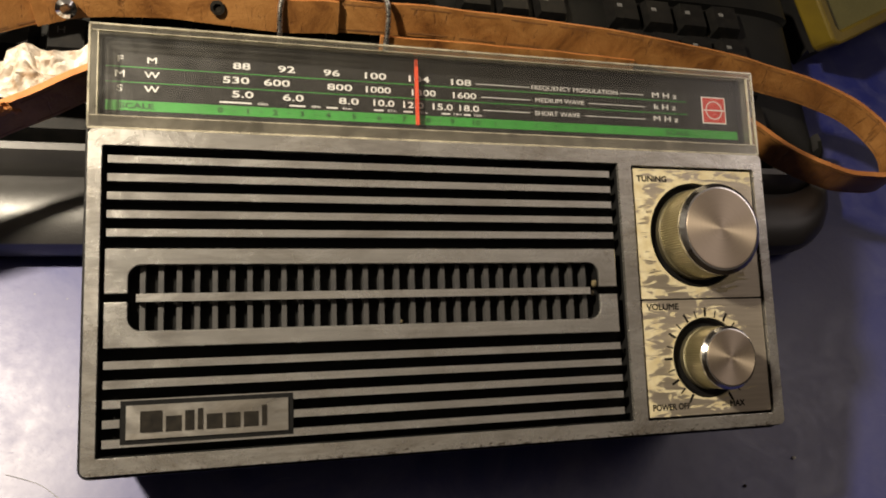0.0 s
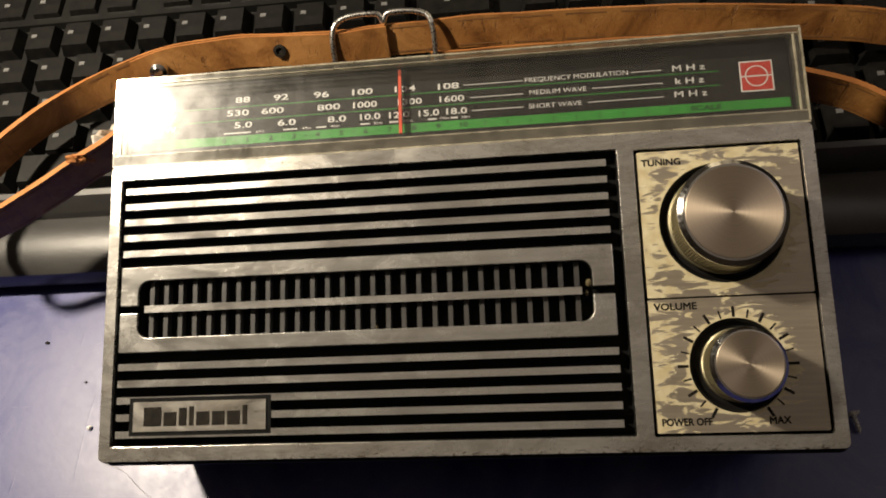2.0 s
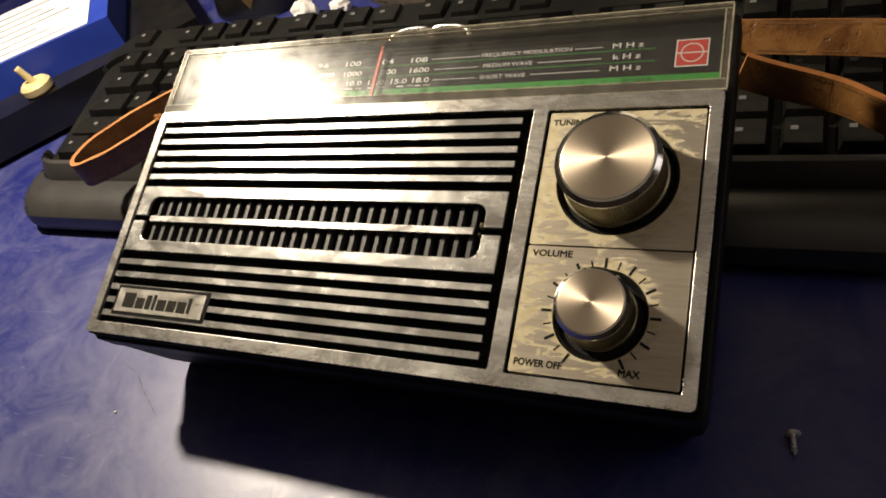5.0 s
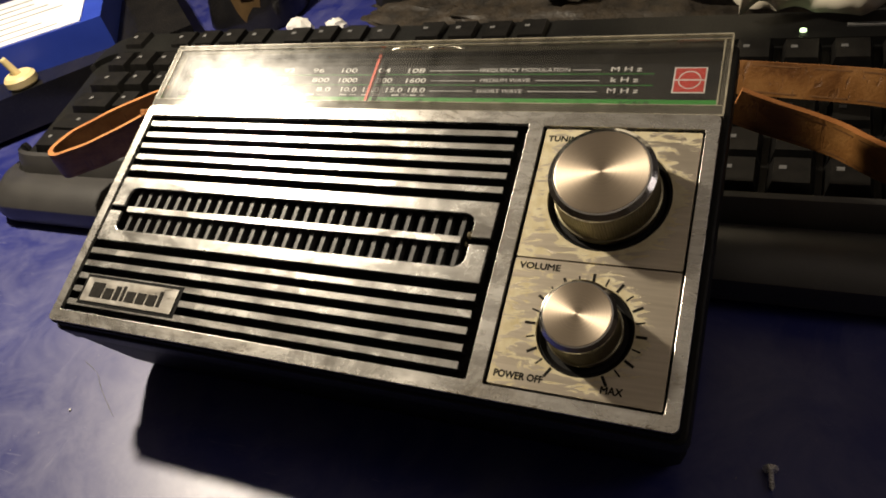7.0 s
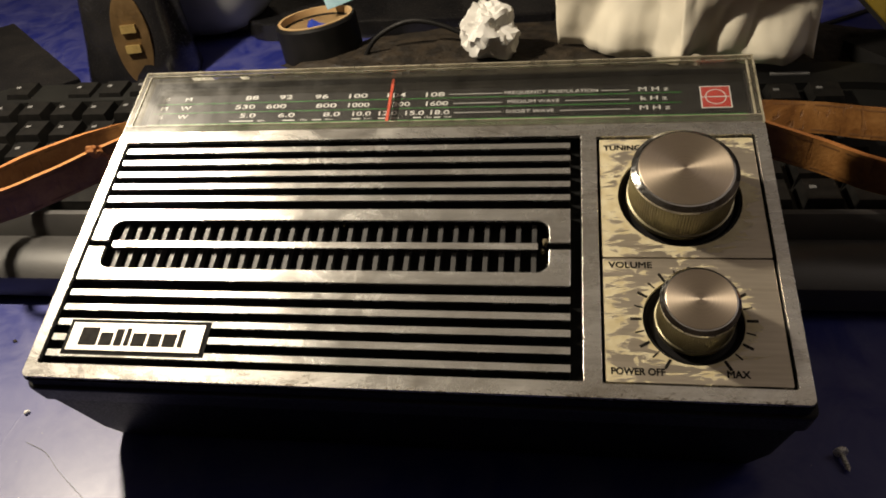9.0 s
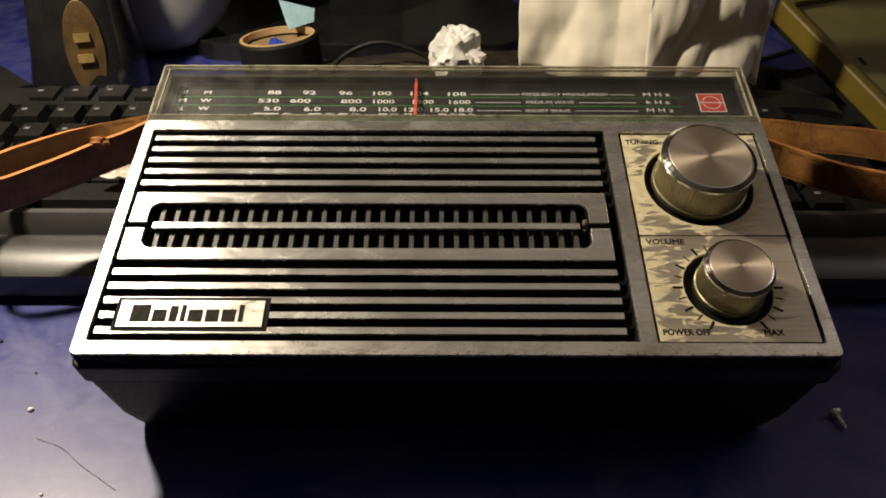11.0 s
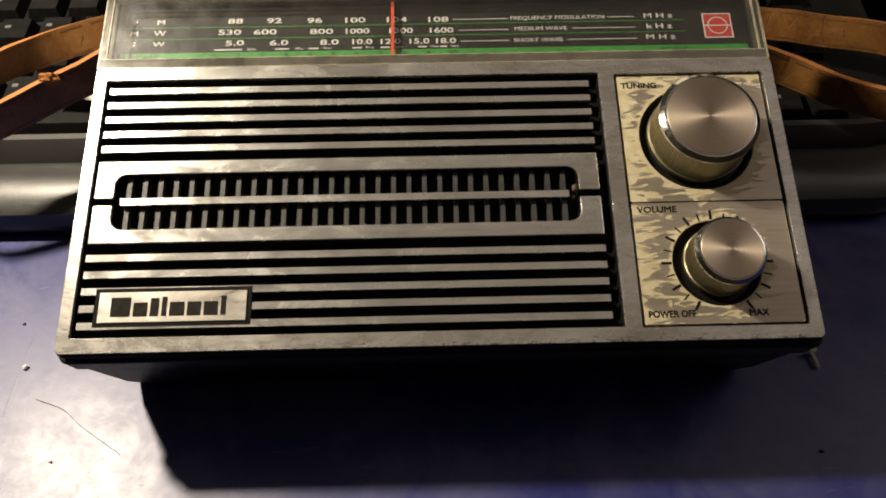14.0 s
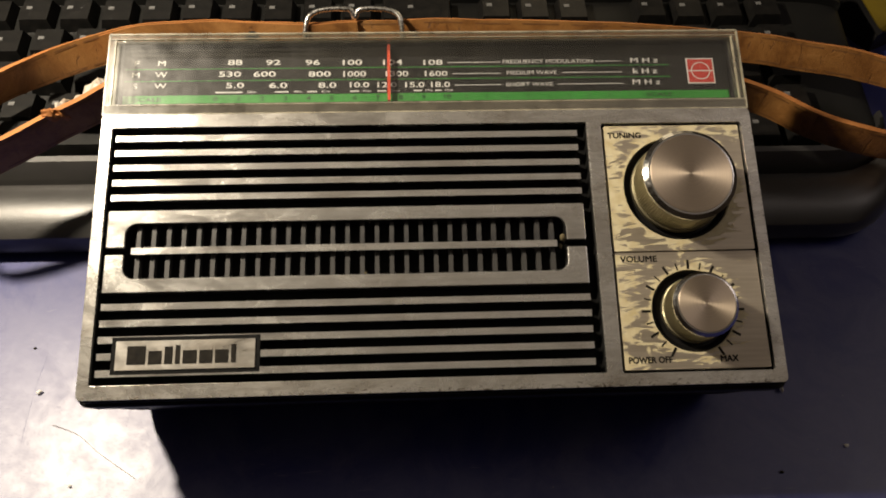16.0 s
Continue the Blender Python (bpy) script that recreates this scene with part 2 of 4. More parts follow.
def panel_paint():
    """Champagne silver skin, flaked to cream round the knobs and along the edges."""
    m, nt, bs = shader("flaked_silver_panel")
    tc = nt.nodes.new("ShaderNodeTexCoord")
    v = tc.outputs["Object"]

    def near(x, y, r0, r1):
        d = nt.nodes.new("ShaderNodeVectorMath")
        d.operation = "DISTANCE"
        flat = nt.nodes.new("ShaderNodeVectorMath")
        flat.operation = "MULTIPLY"
        nt.links.new(v, flat.inputs[0])
        flat.inputs[1].default_value = (1, 1, 0)
        nt.links.new(flat.outputs[0], d.inputs[0])
        d.inputs[1].default_value = (x * SIZE, y * SIZE, 0)
        mr = nt.nodes.new("ShaderNodeMapRange")
        mr.inputs[1].default_value, mr.inputs[2].default_value = r0 * SIZE, r1 * SIZE
        mr.inputs[3].default_value, mr.inputs[4].default_value = 1, 0
        nt.links.new(d.outputs["Value"], mr.inputs[0])
        return mr.outputs[0]

    sep = nt.nodes.new("ShaderNodeSeparateXYZ")
    nt.links.new(v, sep.inputs[0])
    edge = nt.nodes.new("ShaderNodeMapRange")
    edge.inputs[1].default_value, edge.inputs[2].default_value = 65.5 * SIZE, 82 * SIZE
    edge.inputs[3].default_value, edge.inputs[4].default_value = 1, 0
    nt.links.new(sep.outputs[0], edge.inputs[0])
    top = nt.nodes.new("ShaderNodeMapRange")
    top.inputs[1].default_value, top.inputs[2].default_value = 97 * SIZE, 86 * SIZE
    top.inputs[3].default_value, top.inputs[4].default_value = 1, 0
    nt.links.new(sep.outputs[1], top.inputs[0])
    wear = math_node(nt, "MAXIMUM", near(91.4, 71.6, 19, 30), near(92.2, 25, 14, 22))
    rings = math_node(nt, "MAXIMUM", near(91.6, 71.6, 20.4, 23.0), near(92.2, 25, 15.2, 17.6))
    wear = math_node(nt, "MAXIMUM", wear, math_node(nt, "MULTIPLY", rings, 1.35))
    wear = math_node(nt, "MAXIMUM", wear, math_node(nt, "MULTIPLY", edge.outputs[0], 0.95))
    wear = math_node(nt, "MAXIMUM", wear, math_node(nt, "MULTIPLY", top.outputs[0], 0.8))
    flake = noise_tex(nt, coords(nt, (0.36, 1.35, 1)), 185, 8, 0.66, 1.6)
    hit = math_node(nt, "ADD", flake, math_node(nt, "MULTIPLY", wear, 0.26))
    mask = ramp(nt, hit, [(0.654, (0, 0, 0)), (0.668, (1, 1, 1))])
    grain = noise_tex(nt, coords(nt, (0.06, 1, 1)), 900, 3)
    skin = ramp(nt, grain, [(0.3, (0.52, 0.455, 0.365)), (0.7, (0.63, 0.56, 0.46))])
    cream = ramp(nt, noise_tex(nt, v, 300, 4), [(0.3, (0.62, 0.52, 0.30)), (0.7, (0.78, 0.71, 0.50))])
    nt.links.new(mixed(nt, mask, skin, cream), bs.inputs["Base Color"])
    nt.links.new(math_node(nt, "MULTIPLY", math_node(nt, "SUBTRACT", 1.0, mask), 0.75), bs.inputs["Metallic"])
    nt.links.new(math_node(nt, "ADD", math_node(nt, "MULTIPLY", mask, 0.28), 0.36), bs.inputs["Roughness"])
    bumped(nt, bs, math_node(nt, "SUBTRACT", math_node(nt, "MULTIPLY", grain, 0.15), mask), 0.35, 0.0003)
    return m


def spun_metal():
    """Turned aluminium cap: rings round the axis stretch the highlights into a fan."""
    m, nt, bs = shader("spun_aluminium")
    bs.inputs["Metallic"].default_value = 1.0
    v = coords(nt)
    length = nt.nodes.new("ShaderNodeVectorMath")
    length.operation = "LENGTH"
    nt.links.new(v, length.inputs[0])
    comb = nt.nodes.new("ShaderNodeCombineXYZ")
    nt.links.new(length.outputs["Value"], comb.inputs[0])
    rings = noise_tex(nt, comb.outputs[0], 9000, 2)
    nt.links.new(ramp(nt, rings, [(0.3, (0.66, 0.55, 0.43)), (0.7, (0.84, 0.71, 0.56))]), bs.inputs["Base Color"])
    bs.inputs["Roughness"].default_value = 0.43
    bs.inputs["Anisotropic"].default_value = 0.75
    bs.inputs["Anisotropic Rotation"].default_value = 0.25
    tan = nt.nodes.new("ShaderNodeTangent")
    tan.direction_type, tan.axis = "RADIAL", "Z"
    nt.links.new(tan.outputs[0], bs.inputs["Tangent"])
    return m


def clear_plastic(name, gloss, haze, rough, tint=(1, 1, 1), film=(0.6, 0.57, 0.5)):
    """Scuffed clear plastic: mostly see-through, a soft sheen and a little haze."""
    m = bpy.data.materials.new(name)
    m.use_nodes = True
    nt = m.node_tree
    nt.nodes.clear()
    out = nt.nodes.new("ShaderNodeOutputMaterial")
    clear, shine, dust = nt.nodes.new("ShaderNodeBsdfTransparent"), nt.nodes.new("ShaderNodeBsdfGlossy"), nt.nodes.new("ShaderNodeBsdfDiffuse")
    clear.inputs[0].default_value = (*tint, 1)
    dust.inputs[0].default_value = (*film, 1)
    v = coords(nt)
    scuff = noise_tex(nt, v, 130, 6, 0.7)
    nt.links.new(ramp(nt, scuff, [(0.3, (rough * 0.7,) * 3), (0.7, (rough * 1.3,) * 3)]), shine.inputs["Roughness"])
    a, b = nt.nodes.new("ShaderNodeMixShader"), nt.nodes.new("ShaderNodeMixShader")
    a.inputs[0].default_value = gloss
    nt.links.new(clear.outputs[0], a.inputs[1])
    nt.links.new(shine.outputs[0], a.inputs[2])
    h = ramp(nt, scuff, [(0.35, (haze * 0.5,) * 3), (0.75, (haze * 1.6,) * 3)])
    nt.links.new(h, b.inputs[0])
    nt.links.new(a.outputs[0], b.inputs[1])
    nt.links.new(dust.outputs[0], b.inputs[2])
    nt.links.new(b.outputs[0], out.inputs[0])
    return m


TABLE = table_paint()
PANEL = panel_paint()
SPUN = spun_metal()
COVER = clear_plastic("scuffed_clear_cover", 0.042, 0.011, 0.25)
COVER_RIM = clear_plastic("clear_cover_rim", 0.10, 0.045, 0.20, (0.86, 0.85, 0.80), (0.74, 0.68, 0.54))
COVER_LIP = clear_plastic("yellowed_cover_lip", 0.22, 0.11, 0.17, (0.50, 0.49, 0.44), (0.72, 0.66, 0.52))
# pale colour standing in for highlights on the cover's edges
COVER_GLINT = clear_plastic("painted_cover_glint", 0.34, 0.34, 0.20, (0.7, 0.68, 0.6), (0.86, 0.79, 0.60))


# ---- mesh helpers ----
def finish(bm, name, material, smooth=14):
    me = bpy.data.meshes.new(name)
    bmesh.ops.recalc_face_normals(bm, faces=bm.faces[:])
    bm.to_mesh(me)
    bm.free()
    me.materials.append(material)
    if smooth:
        me.shade_smooth()
        me.set_sharp_from_angle(angle=radians(smooth))
    return me


def part(name, bm, material, parent=None, label="", smooth=14):
    ob = new(name, finish(bm, name, material, smooth) if isinstance(bm, bmesh.types.BMesh) else bm)
    ob.parent = parent
    return tagged(ob, label)


def thing(name, m, label, category, group="", kind=""):
    ob = new(name)
    ob.matrix_world = m
    ob.empty_display_size = 0.02
    return tagged(ob, label, category, group, kind)


def softened(bm, width, segments=2, angle=25):
    edges = [e for e in bm.edges if len(e.link_faces) == 2 and e.calc_face_angle(0) > radians(angle)]
    if width:
        bmesh.ops.bevel(bm, geom=edges, offset=width, segments=segments, affect="EDGES", profile=0.5, clamp_overlap=True)
    return bm


def box(x0, x1, y0, y1, z0, z1, bevel=0.0, k=1.0, bm=None):
    bm = bm or bmesh.new()
    vs = [bm.verts.new((k * x, k * y, k * z)) for z in (z0, z1) for y in (y0, y1) for x in (x0, x1)]
    for f in ((0, 2, 3, 1), (4, 5, 7, 6), (0, 1, 5, 4), (1, 3, 7, 5), (3, 2, 6, 7), (2, 0, 4, 6)):
        bm.faces.new([vs[i] for i in f])
    return softened(bm, bevel * k)


def rounded(x0, x1, y0, y1, r, n=5):
    """A rounded rectangle's outline, counter-clockwise."""
    pts = []
    for cx, cy, a in ((x1 - r, y1 - r, 0), (x0 + r, y1 - r, 90), (x0 + r, y0 + r, 180), (x1 - r, y0 + r, 270)):
        pts += [(cx + r * math.cos(radians(a + 90 * i / n)), cy + r * math.sin(radians(a + 90 * i / n))) for i in range(n + 1)]
    return pts


def slab(loops, z0, z1, bevel=0.0, k=1.0):
    """A plate with the outline loops[0] and holes loops[1:]."""
    bm = bmesh.new()
    edges = []
    for loop in loops:
        vs = [bm.verts.new((k * x, k * y, k * z0)) for x, y in loop]
        edges += [bm.edges.new((a, b)) for a, b in zip(vs, vs[1:] + vs[:1])]
    bmesh.ops.triangle_fill(bm, use_beauty=True, use_dissolve=False, edges=edges)
    top = bmesh.ops.extrude_face_region(bm, geom=bm.faces[:])
    bmesh.ops.translate(bm, verts=[v for v in top["geom"] if isinstance(v, bmesh.types.BMVert)], vec=(0, 0, k * (z1 - z0)))
    bmesh.ops.recalc_face_normals(bm, faces=bm.faces[:])
    return softened(bm, bevel * k, 2, 50)


def lathe(profile, n=64, k=1.0, bm=None, teeth=None):
    """Turns (radius, height) pairs round z. teeth: (first, last, depth) of the rings that are knurled."""
    bm = bm or bmesh.new()
    rings = []
    for j, (r, z) in enumerate(profile):
        ring = []
        for i in range(n):
            rr = r - (teeth[2] if teeth and teeth[0] <= j <= teeth[1] and i % 2 else 0)
            a = 2 * math.pi * i / n
            ring.append(bm.verts.new((k * rr * math.cos(a), k * rr * math.sin(a), k * z)))
        rings.append(ring)
    for a, b in zip(rings, rings[1:]):
        for i in range(n):
            bm.faces.new((a[i], a[(i + 1) % n], b[(i + 1) % n], b[i]))
    if profile[0][0] > 1e-6:
        bm.faces.new(list(reversed(rings[0])))
    if profile[-1][0] > 1e-6:
        bm.faces.new(rings[-1])
    bmesh.ops.remove_doubles(bm, verts=bm.verts[:], dist=1e-7)
    return bm


def spline(points, n):
    """Points on a smooth curve through the given ones."""
    p = [np.array(q, float) for q in points]
    p = [2 * p[0] - p[1]] + p + [2 * p[-1] - p[-2]]
    out = []
    for a, b, c, d in zip(p, p[1:], p[2:], p[3:]):
        for i in range(n):
            t = i / n
            out.append(0.5 * (2 * b + (c - a) * t + (2 * a - 5 * b + 4 * c - d) * t * t + (3 * b - a - 3 * c + d) * t**3))
    return out + [p[-2]]


def tube(points, radius, n=10, seg=8, bm=None):
    bm = bm or bmesh.new()
    pts = spline(points, n)
    rings, side = [], None
    for i, q in enumerate(pts):
        d = pts[min(i + 1, len(pts) - 1)] - pts[max(i - 1, 0)]
        d /= np.linalg.norm(d)
        side = np.cross(d, (0.13, 0.2, 1)) if side is None else side - d * (side @ d)
        side /= np.linalg.norm(side)
        up = np.cross(side, d)
        rings.append([bm.verts.new(q + radius * (math.cos(2 * math.pi * j / seg) * side + math.sin(2 * math.pi * j / seg) * up)) for j in range(seg)])
    for a, b in zip(rings, rings[1:]):
        for j in range(seg):
            bm.faces.new((a[j], a[(j + 1) % seg], b[(j + 1) % seg], b[j]))
    bm.faces.new(rings[0])
    bm.faces.new(rings[-1])
    return bm


def lean_at(y):
    """How far the strap leans back: not where it loops at the sides, more behind the radio."""
    f = max(0.0, min(1.0, (y - 0.140) / 0.035))
    return 0.48 * f * f * (3 - 2 * f)


def ribbon(points, width, thick, n=8):
    """A band on edge that hangs from the given upper edge: (face mesh, edge mesh)."""
    pts = spline(points, n)
    faces, rims = bmesh.new(), bmesh.new()
    rings = []
    for i, q in enumerate(pts):
        d = pts[min(i + 1, len(pts) - 1)] - pts[max(i - 1, 0)]
        d /= np.linalg.norm(d)
        side = np.cross(d, (0, 0, 1))
        side /= np.linalg.norm(side)
        up = np.cross(side, d)
        a = lean_at(q[1]) * (1 if side[1] < 0 else -1)
        up, side = up * math.cos(a) - side * math.sin(a), side * math.cos(a) + up * math.sin(a)
        q = q - up * width / 2
        wob = 0.0007 * noise.noise(Vector(q) * 60)
        rings.append([q + side * (s * thick / 2 + 0.5 * wob) + up * (u * width / 2 + wob) for s, u in ((-1, -1), (-1.15, -0.5), (-1.15, 0.5), (-1, 1), (1, 1), (1.15, 0.5), (1.15, -0.5), (1, -1))])
    for bm, strips in ((faces, ((0, 1), (1, 2), (2, 3), (4, 5), (5, 6), (6, 7))), (rims, ((3, 4), (7, 0)))):
        vs = [[bm.verts.new(v) for v in ring] for ring in rings]
        for a, b in zip(vs, vs[1:]):
            for i, j in strips:
                bm.faces.new((a[i], a[j], b[j], b[i]))
        if bm is rims:
            bm.faces.new(vs[0])
            bm.faces.new(list(reversed(vs[-1])))
        bmesh.ops.delete(bm, geom=[v for v in bm.verts if not v.link_faces], context="VERTS")
    return faces, rims


def seam(points, width, thick, u, n=8):
    """A stitched line pressed into both faces of a ribbon, u from its middle."""
    pts = spline(points, n)
    bm = bmesh.new()
    for face in (-1, 1):
        last = None
        for i, q in enumerate(pts):
            d = pts[min(i + 1, len(pts) - 1)] - pts[max(i - 1, 0)]
            d /= np.linalg.norm(d)
            side = np.cross(d, (0, 0, 1))
            side /= np.linalg.norm(side)
            up = np.cross(side, d)
            a = lean_at(q[1]) * (1 if side[1] < 0 else -1)
            up, side = up * math.cos(a) - side * math.sin(a), side * math.cos(a) + up * math.sin(a)
            q = q - up * width / 2
            wob = 0.0007 * noise.noise(Vector(q) * 60)
            c = q + side * (face * thick * 0.57 + 0.5 * wob) + up * (u * width / 2 + wob)
            ring = [bm.verts.new(c + side * face * 0.00010 + up * h) for h in (-0.00028, 0.00028)]
            if last and i % 4:
                bm.faces.new((last[0], ring[0], ring[1], last[1]))
            last = ring
    bmesh.ops.delete(bm, geom=[v for v in bm.verts if not v.link_faces], context="VERTS")
    return bm


def lettering(text, size, wide=1.0, bold=0.0, align="CENTER"):
    """Letters as a flat mesh in the xy plane."""
    cu = bpy.data.curves.new("letters", "FONT")
    cu.body, cu.size, cu.align_x, cu.align_y, cu.offset = text, size, align, "CENTER", 0.0 if "M" in text or "W" in text or "N" in text else bold * size
    cu.resolution_u = 3
    ob = bpy.data.objects.new("letters", cu)
    scene.collection.objects.link(ob)
    me = bpy.data.meshes.new_from_object(ob)
    bpy.data.objects.remove(ob)
    bpy.data.curves.remove(cu)
    me.transform(Matrix.Diagonal((wide, 1, 1, 1)))
    if bold and ("M" in text or "W" in text or "N" in text):
        bm = bmesh.new()
        for n, (dx, dy) in enumerate(((0, 0), (1, 0.5), (-1, -0.5), (0.5, -1), (-0.5, 1))):
            copy = me.copy()
            copy.transform(Matrix.Translation((dx * bold * size, dy * bold * size, n * 0.000004)))
            bm.from_mesh(copy)
        bm.to_mesh(me)
        bm.free()
    return me


def crumple(radius, squash, seed, rough=0.5, subdiv=4, freq=1.6):
    """A crumpled ball of thin sheet."""
    bm = bmesh.new()
    bmesh.ops.create_icosphere(bm, subdivisions=subdiv, radius=1)
    for v in bm.verts:
        n = v.co.normalized()
        q = n * freq + Vector((seed * 3.1, seed * 1.7, seed))
        ridge = 1 - abs(noise.noise(q)) * 1.6 + 0.5 * (0.5 - abs(noise.noise(q * 2.7))) + 0.25 * noise.noise(q * 6)
        v.co = n * radius * (1 - rough + rough * ridge)
        v.co.x, v.co.y, v.co.z = v.co.x * squash[0], v.co.y * squash[1], v.co.z * squash[2]
    low = min(v.co.z for v in bm.verts)
    for v in bm.verts:
        v.co.z = max(v.co.z - low - 0.12 * radius * squash[2], 0)
    return bm


# ---- the room, closed round the table ----
def room_shell():
    # the near north wall is added unseen, to block the ceiling's reflection
    for name, args in (("blocker_wall_north", (-2, 2.4, 0.76, 0.86, -0.75, 1.75)), ("wall_south", (-2, 2.4, -2.1, -2.0, -0.75, 1.75)),
                       ("wall_west", (-2.1, -2, -2.1, 0.86, -0.75, 1.75)), ("wall_east", (2.4, 2.5, -2.1, 0.86, -0.75, 1.75))):
        part(name, box(*args), DARK_WALL if name == "blocker_wall_north" else WALL)["kind"] = "structure"
    # unseen ceiling, made pale as a reflector to brighten the silver face
    part("ceiling", box(-2.1, 2.5, -2.1, 0.86, 1.752, 1.85), CEILING)["kind"] = "structure"
    part("floor", box(-2.1, 2.5, -2.1, 0.86, -0.85, -0.752), FLOOR)["kind"] = "structure"


def table():
    t = thing("table", pose(0, 0, 0), "blue laminate table top with scratches and dust", "table")
    part("table_top", box(-0.75, 0.85, -0.42, 0.72, -0.028, 0.0, 0.003), TABLE, t)
    for x in (-0.68, 0.78):
        for y in (-0.36, 0.66):
            part("leg", box(x - 0.025, x + 0.025, y - 0.025, y + 0.025, -0.752, -0.028, 0.003), BLACK, t)


# ---- the radio ----
def radio():
    k = SIZE
    r = thing("radio", FACE, "old silver and black portable radio lying on its back", "radio")

    # housing: a full rim behind the face, then a narrower tapering back
    def ring(x, y0, y1, z, rad):
        return [(px, py, z) for px, py in rounded(-x, x, y0, y1, rad, 2)]

    part("front_rim", slab([rounded(-124.6, 125.4, -3.2, 138.4, 3.5), rounded(-120.8, 121.2, 0.6, 136.9, 2)], -16.4, -6.2, 0.9, k), BLACK, r, "black plastic rim")
    bm = bmesh.new()
    rings = []
    for x, y0, y1, z, rad in ((120.6, 0.8, 136.8, -10.6, 2.0), (120.6, 0.8, 136.7, -16.5, 3), (123.6, -2.7, 136.4, -16.9, 4), (122.4, -2.0, 134.5, -46, 5), (121.2, -1.0, 133, -56, 6), (118, 1.2, 129, -60.2, 8)):
        rings.append([bm.verts.new((k * a, k * b, k * c)) for a, b, c in ring(x, y0, y1, z, rad)])
    for a, b in zip(rings, rings[1:]):
        for i in range(len(a)):
            bm.faces.new((a[i], a[(i + 1) % len(a)], b[(i + 1) % len(a)], b[i]))
    bm.faces.new(rings[0])
    bm.faces.new(rings[-1])
    part("housing", bm, SHELL, r, "black moulded plastic housing", 40)
    part("back_cover", box(-60, 60, 104, 132, -76, -58.5, 4, k), BLACK, r, "plain black raised back cover")

    # silver face with the grille opening and the knob panel opening
    outline = [rounded(-122.7, 123.0, -1.3, 103.6, 2.0), rounded(-118.7, 59.2, 3.6, 98.4, 0.6), rounded(64.6, 118.9, 3.2, 97.8, 0.8)]
    face = slab(outline, -1.6, 0.0, 0.5, k)
    part("front_frame", face, SILVER, r, "worn brushed silver front frame")
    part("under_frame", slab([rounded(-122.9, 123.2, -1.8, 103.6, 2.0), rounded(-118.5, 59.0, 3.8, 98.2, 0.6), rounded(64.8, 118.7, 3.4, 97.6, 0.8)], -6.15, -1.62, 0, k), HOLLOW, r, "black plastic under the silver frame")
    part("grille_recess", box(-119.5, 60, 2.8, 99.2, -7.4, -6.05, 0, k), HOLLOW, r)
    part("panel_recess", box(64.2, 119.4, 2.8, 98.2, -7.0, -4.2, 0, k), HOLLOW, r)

    # grille
    def bar(x0, x1, y):
        b = part("grille_bar", box(x0, x1, y - 1.2, y + 1.2, -1.35, -0.35, 0.28, k), BARS, r)
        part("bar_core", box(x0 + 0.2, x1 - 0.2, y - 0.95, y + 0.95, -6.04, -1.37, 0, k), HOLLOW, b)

    for i in range(5):
        bar(-117.0, 55.4, 94.1 - 5.78 * i)
    for i in range(5):
        y = 30.7 - 5.76 * i
        if 8.3 < y < 19.0:
            bar(-117.0, -112.2, y)
            bar(-61.2, 55.4, y)
        else:
            bar(-117.0, 55.4, y)

    def half(sign, z0, z1, soft):
        """One half of the long loop that frames the slot."""
        mid, out, inn, gap, rad, n = 50.85, 15.2, 10.1, 1.25, 4.0, 6
        pts = [(-117.2, gap), (-117.2, out), (55.5, out), (55.5, gap), (48.4, gap)]
        pts += [(48.4 - rad + rad * math.cos(a), inn - rad + rad * math.sin(a)) for a in (math.pi / 2 * i / n for i in range(n + 1))]
        pts += [(-110.6 + rad - rad * math.sin(a), inn - rad + rad * math.cos(a)) for a in (math.pi / 2 * i / n for i in range(n + 1))]
        pts += [(-110.6, gap)]
        return slab([[(x, mid + sign * y) for x, y in pts]], z0, z1, soft, k)

    for sign, where in ((1, "above"), (-1, "below")):
        band = part("slot_frame", half(sign, -1.4, -0.1, 0.3), BARS, r, "wide silver band " + where + " the slot")
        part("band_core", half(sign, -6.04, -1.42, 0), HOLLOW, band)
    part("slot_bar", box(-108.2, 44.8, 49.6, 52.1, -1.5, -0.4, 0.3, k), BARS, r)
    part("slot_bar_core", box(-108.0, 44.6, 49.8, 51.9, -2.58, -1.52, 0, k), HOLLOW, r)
    rib = finish(box(-0.8, 0.8, 40.9, 60.8, -5.9, -2.6, 0.35, k), "rib", RIB)
    for i in range(29):
        part("rib", rib, RIB, r).location = ((-106.6 + 5.36 * i) * k, 0, 0)

    for x, y, size in ((47.2, 53.5, 1.3), (46.4, 50.2, 0.9), (-25, 41.6, 0.6), (-23.5, 61, 0.5)):
        part("grime", crumple(size * k, (0.8, 1.2, 1.0), size * 9, 0.5, 2, 1.8), GRIME, r, "lump of dried grime").location = (x * k, y * k, -3.2 * k)

    # name badge, lettered only with plain blocks
    part("badge_surround", box(-112.0, -61.4, 7.2, 20.0, -5.9, -0.25, 0.3, k), HOLLOW, r)
    badge = part("badge", box(-110.4, -63.0, 8.6, 18.6, -0.3, 0.2, 0.2, k), BADGE, r, "silver name badge with a row of dark blocks")
    x = -106.4
    for w, h in ((6.2, 6.3), (4.4, 4.5), (2.6, 5.9), (1.5, 6.3), (4.6, 4.5), (4.3, 4.5), (4.4, 4.5), (1.5, 6.3)):
        part("block", box(x, x + w, 10.5, 10.5 + h, 0.15, 0.42, 0.12, k), INK, badge)
        x += w + 1.05

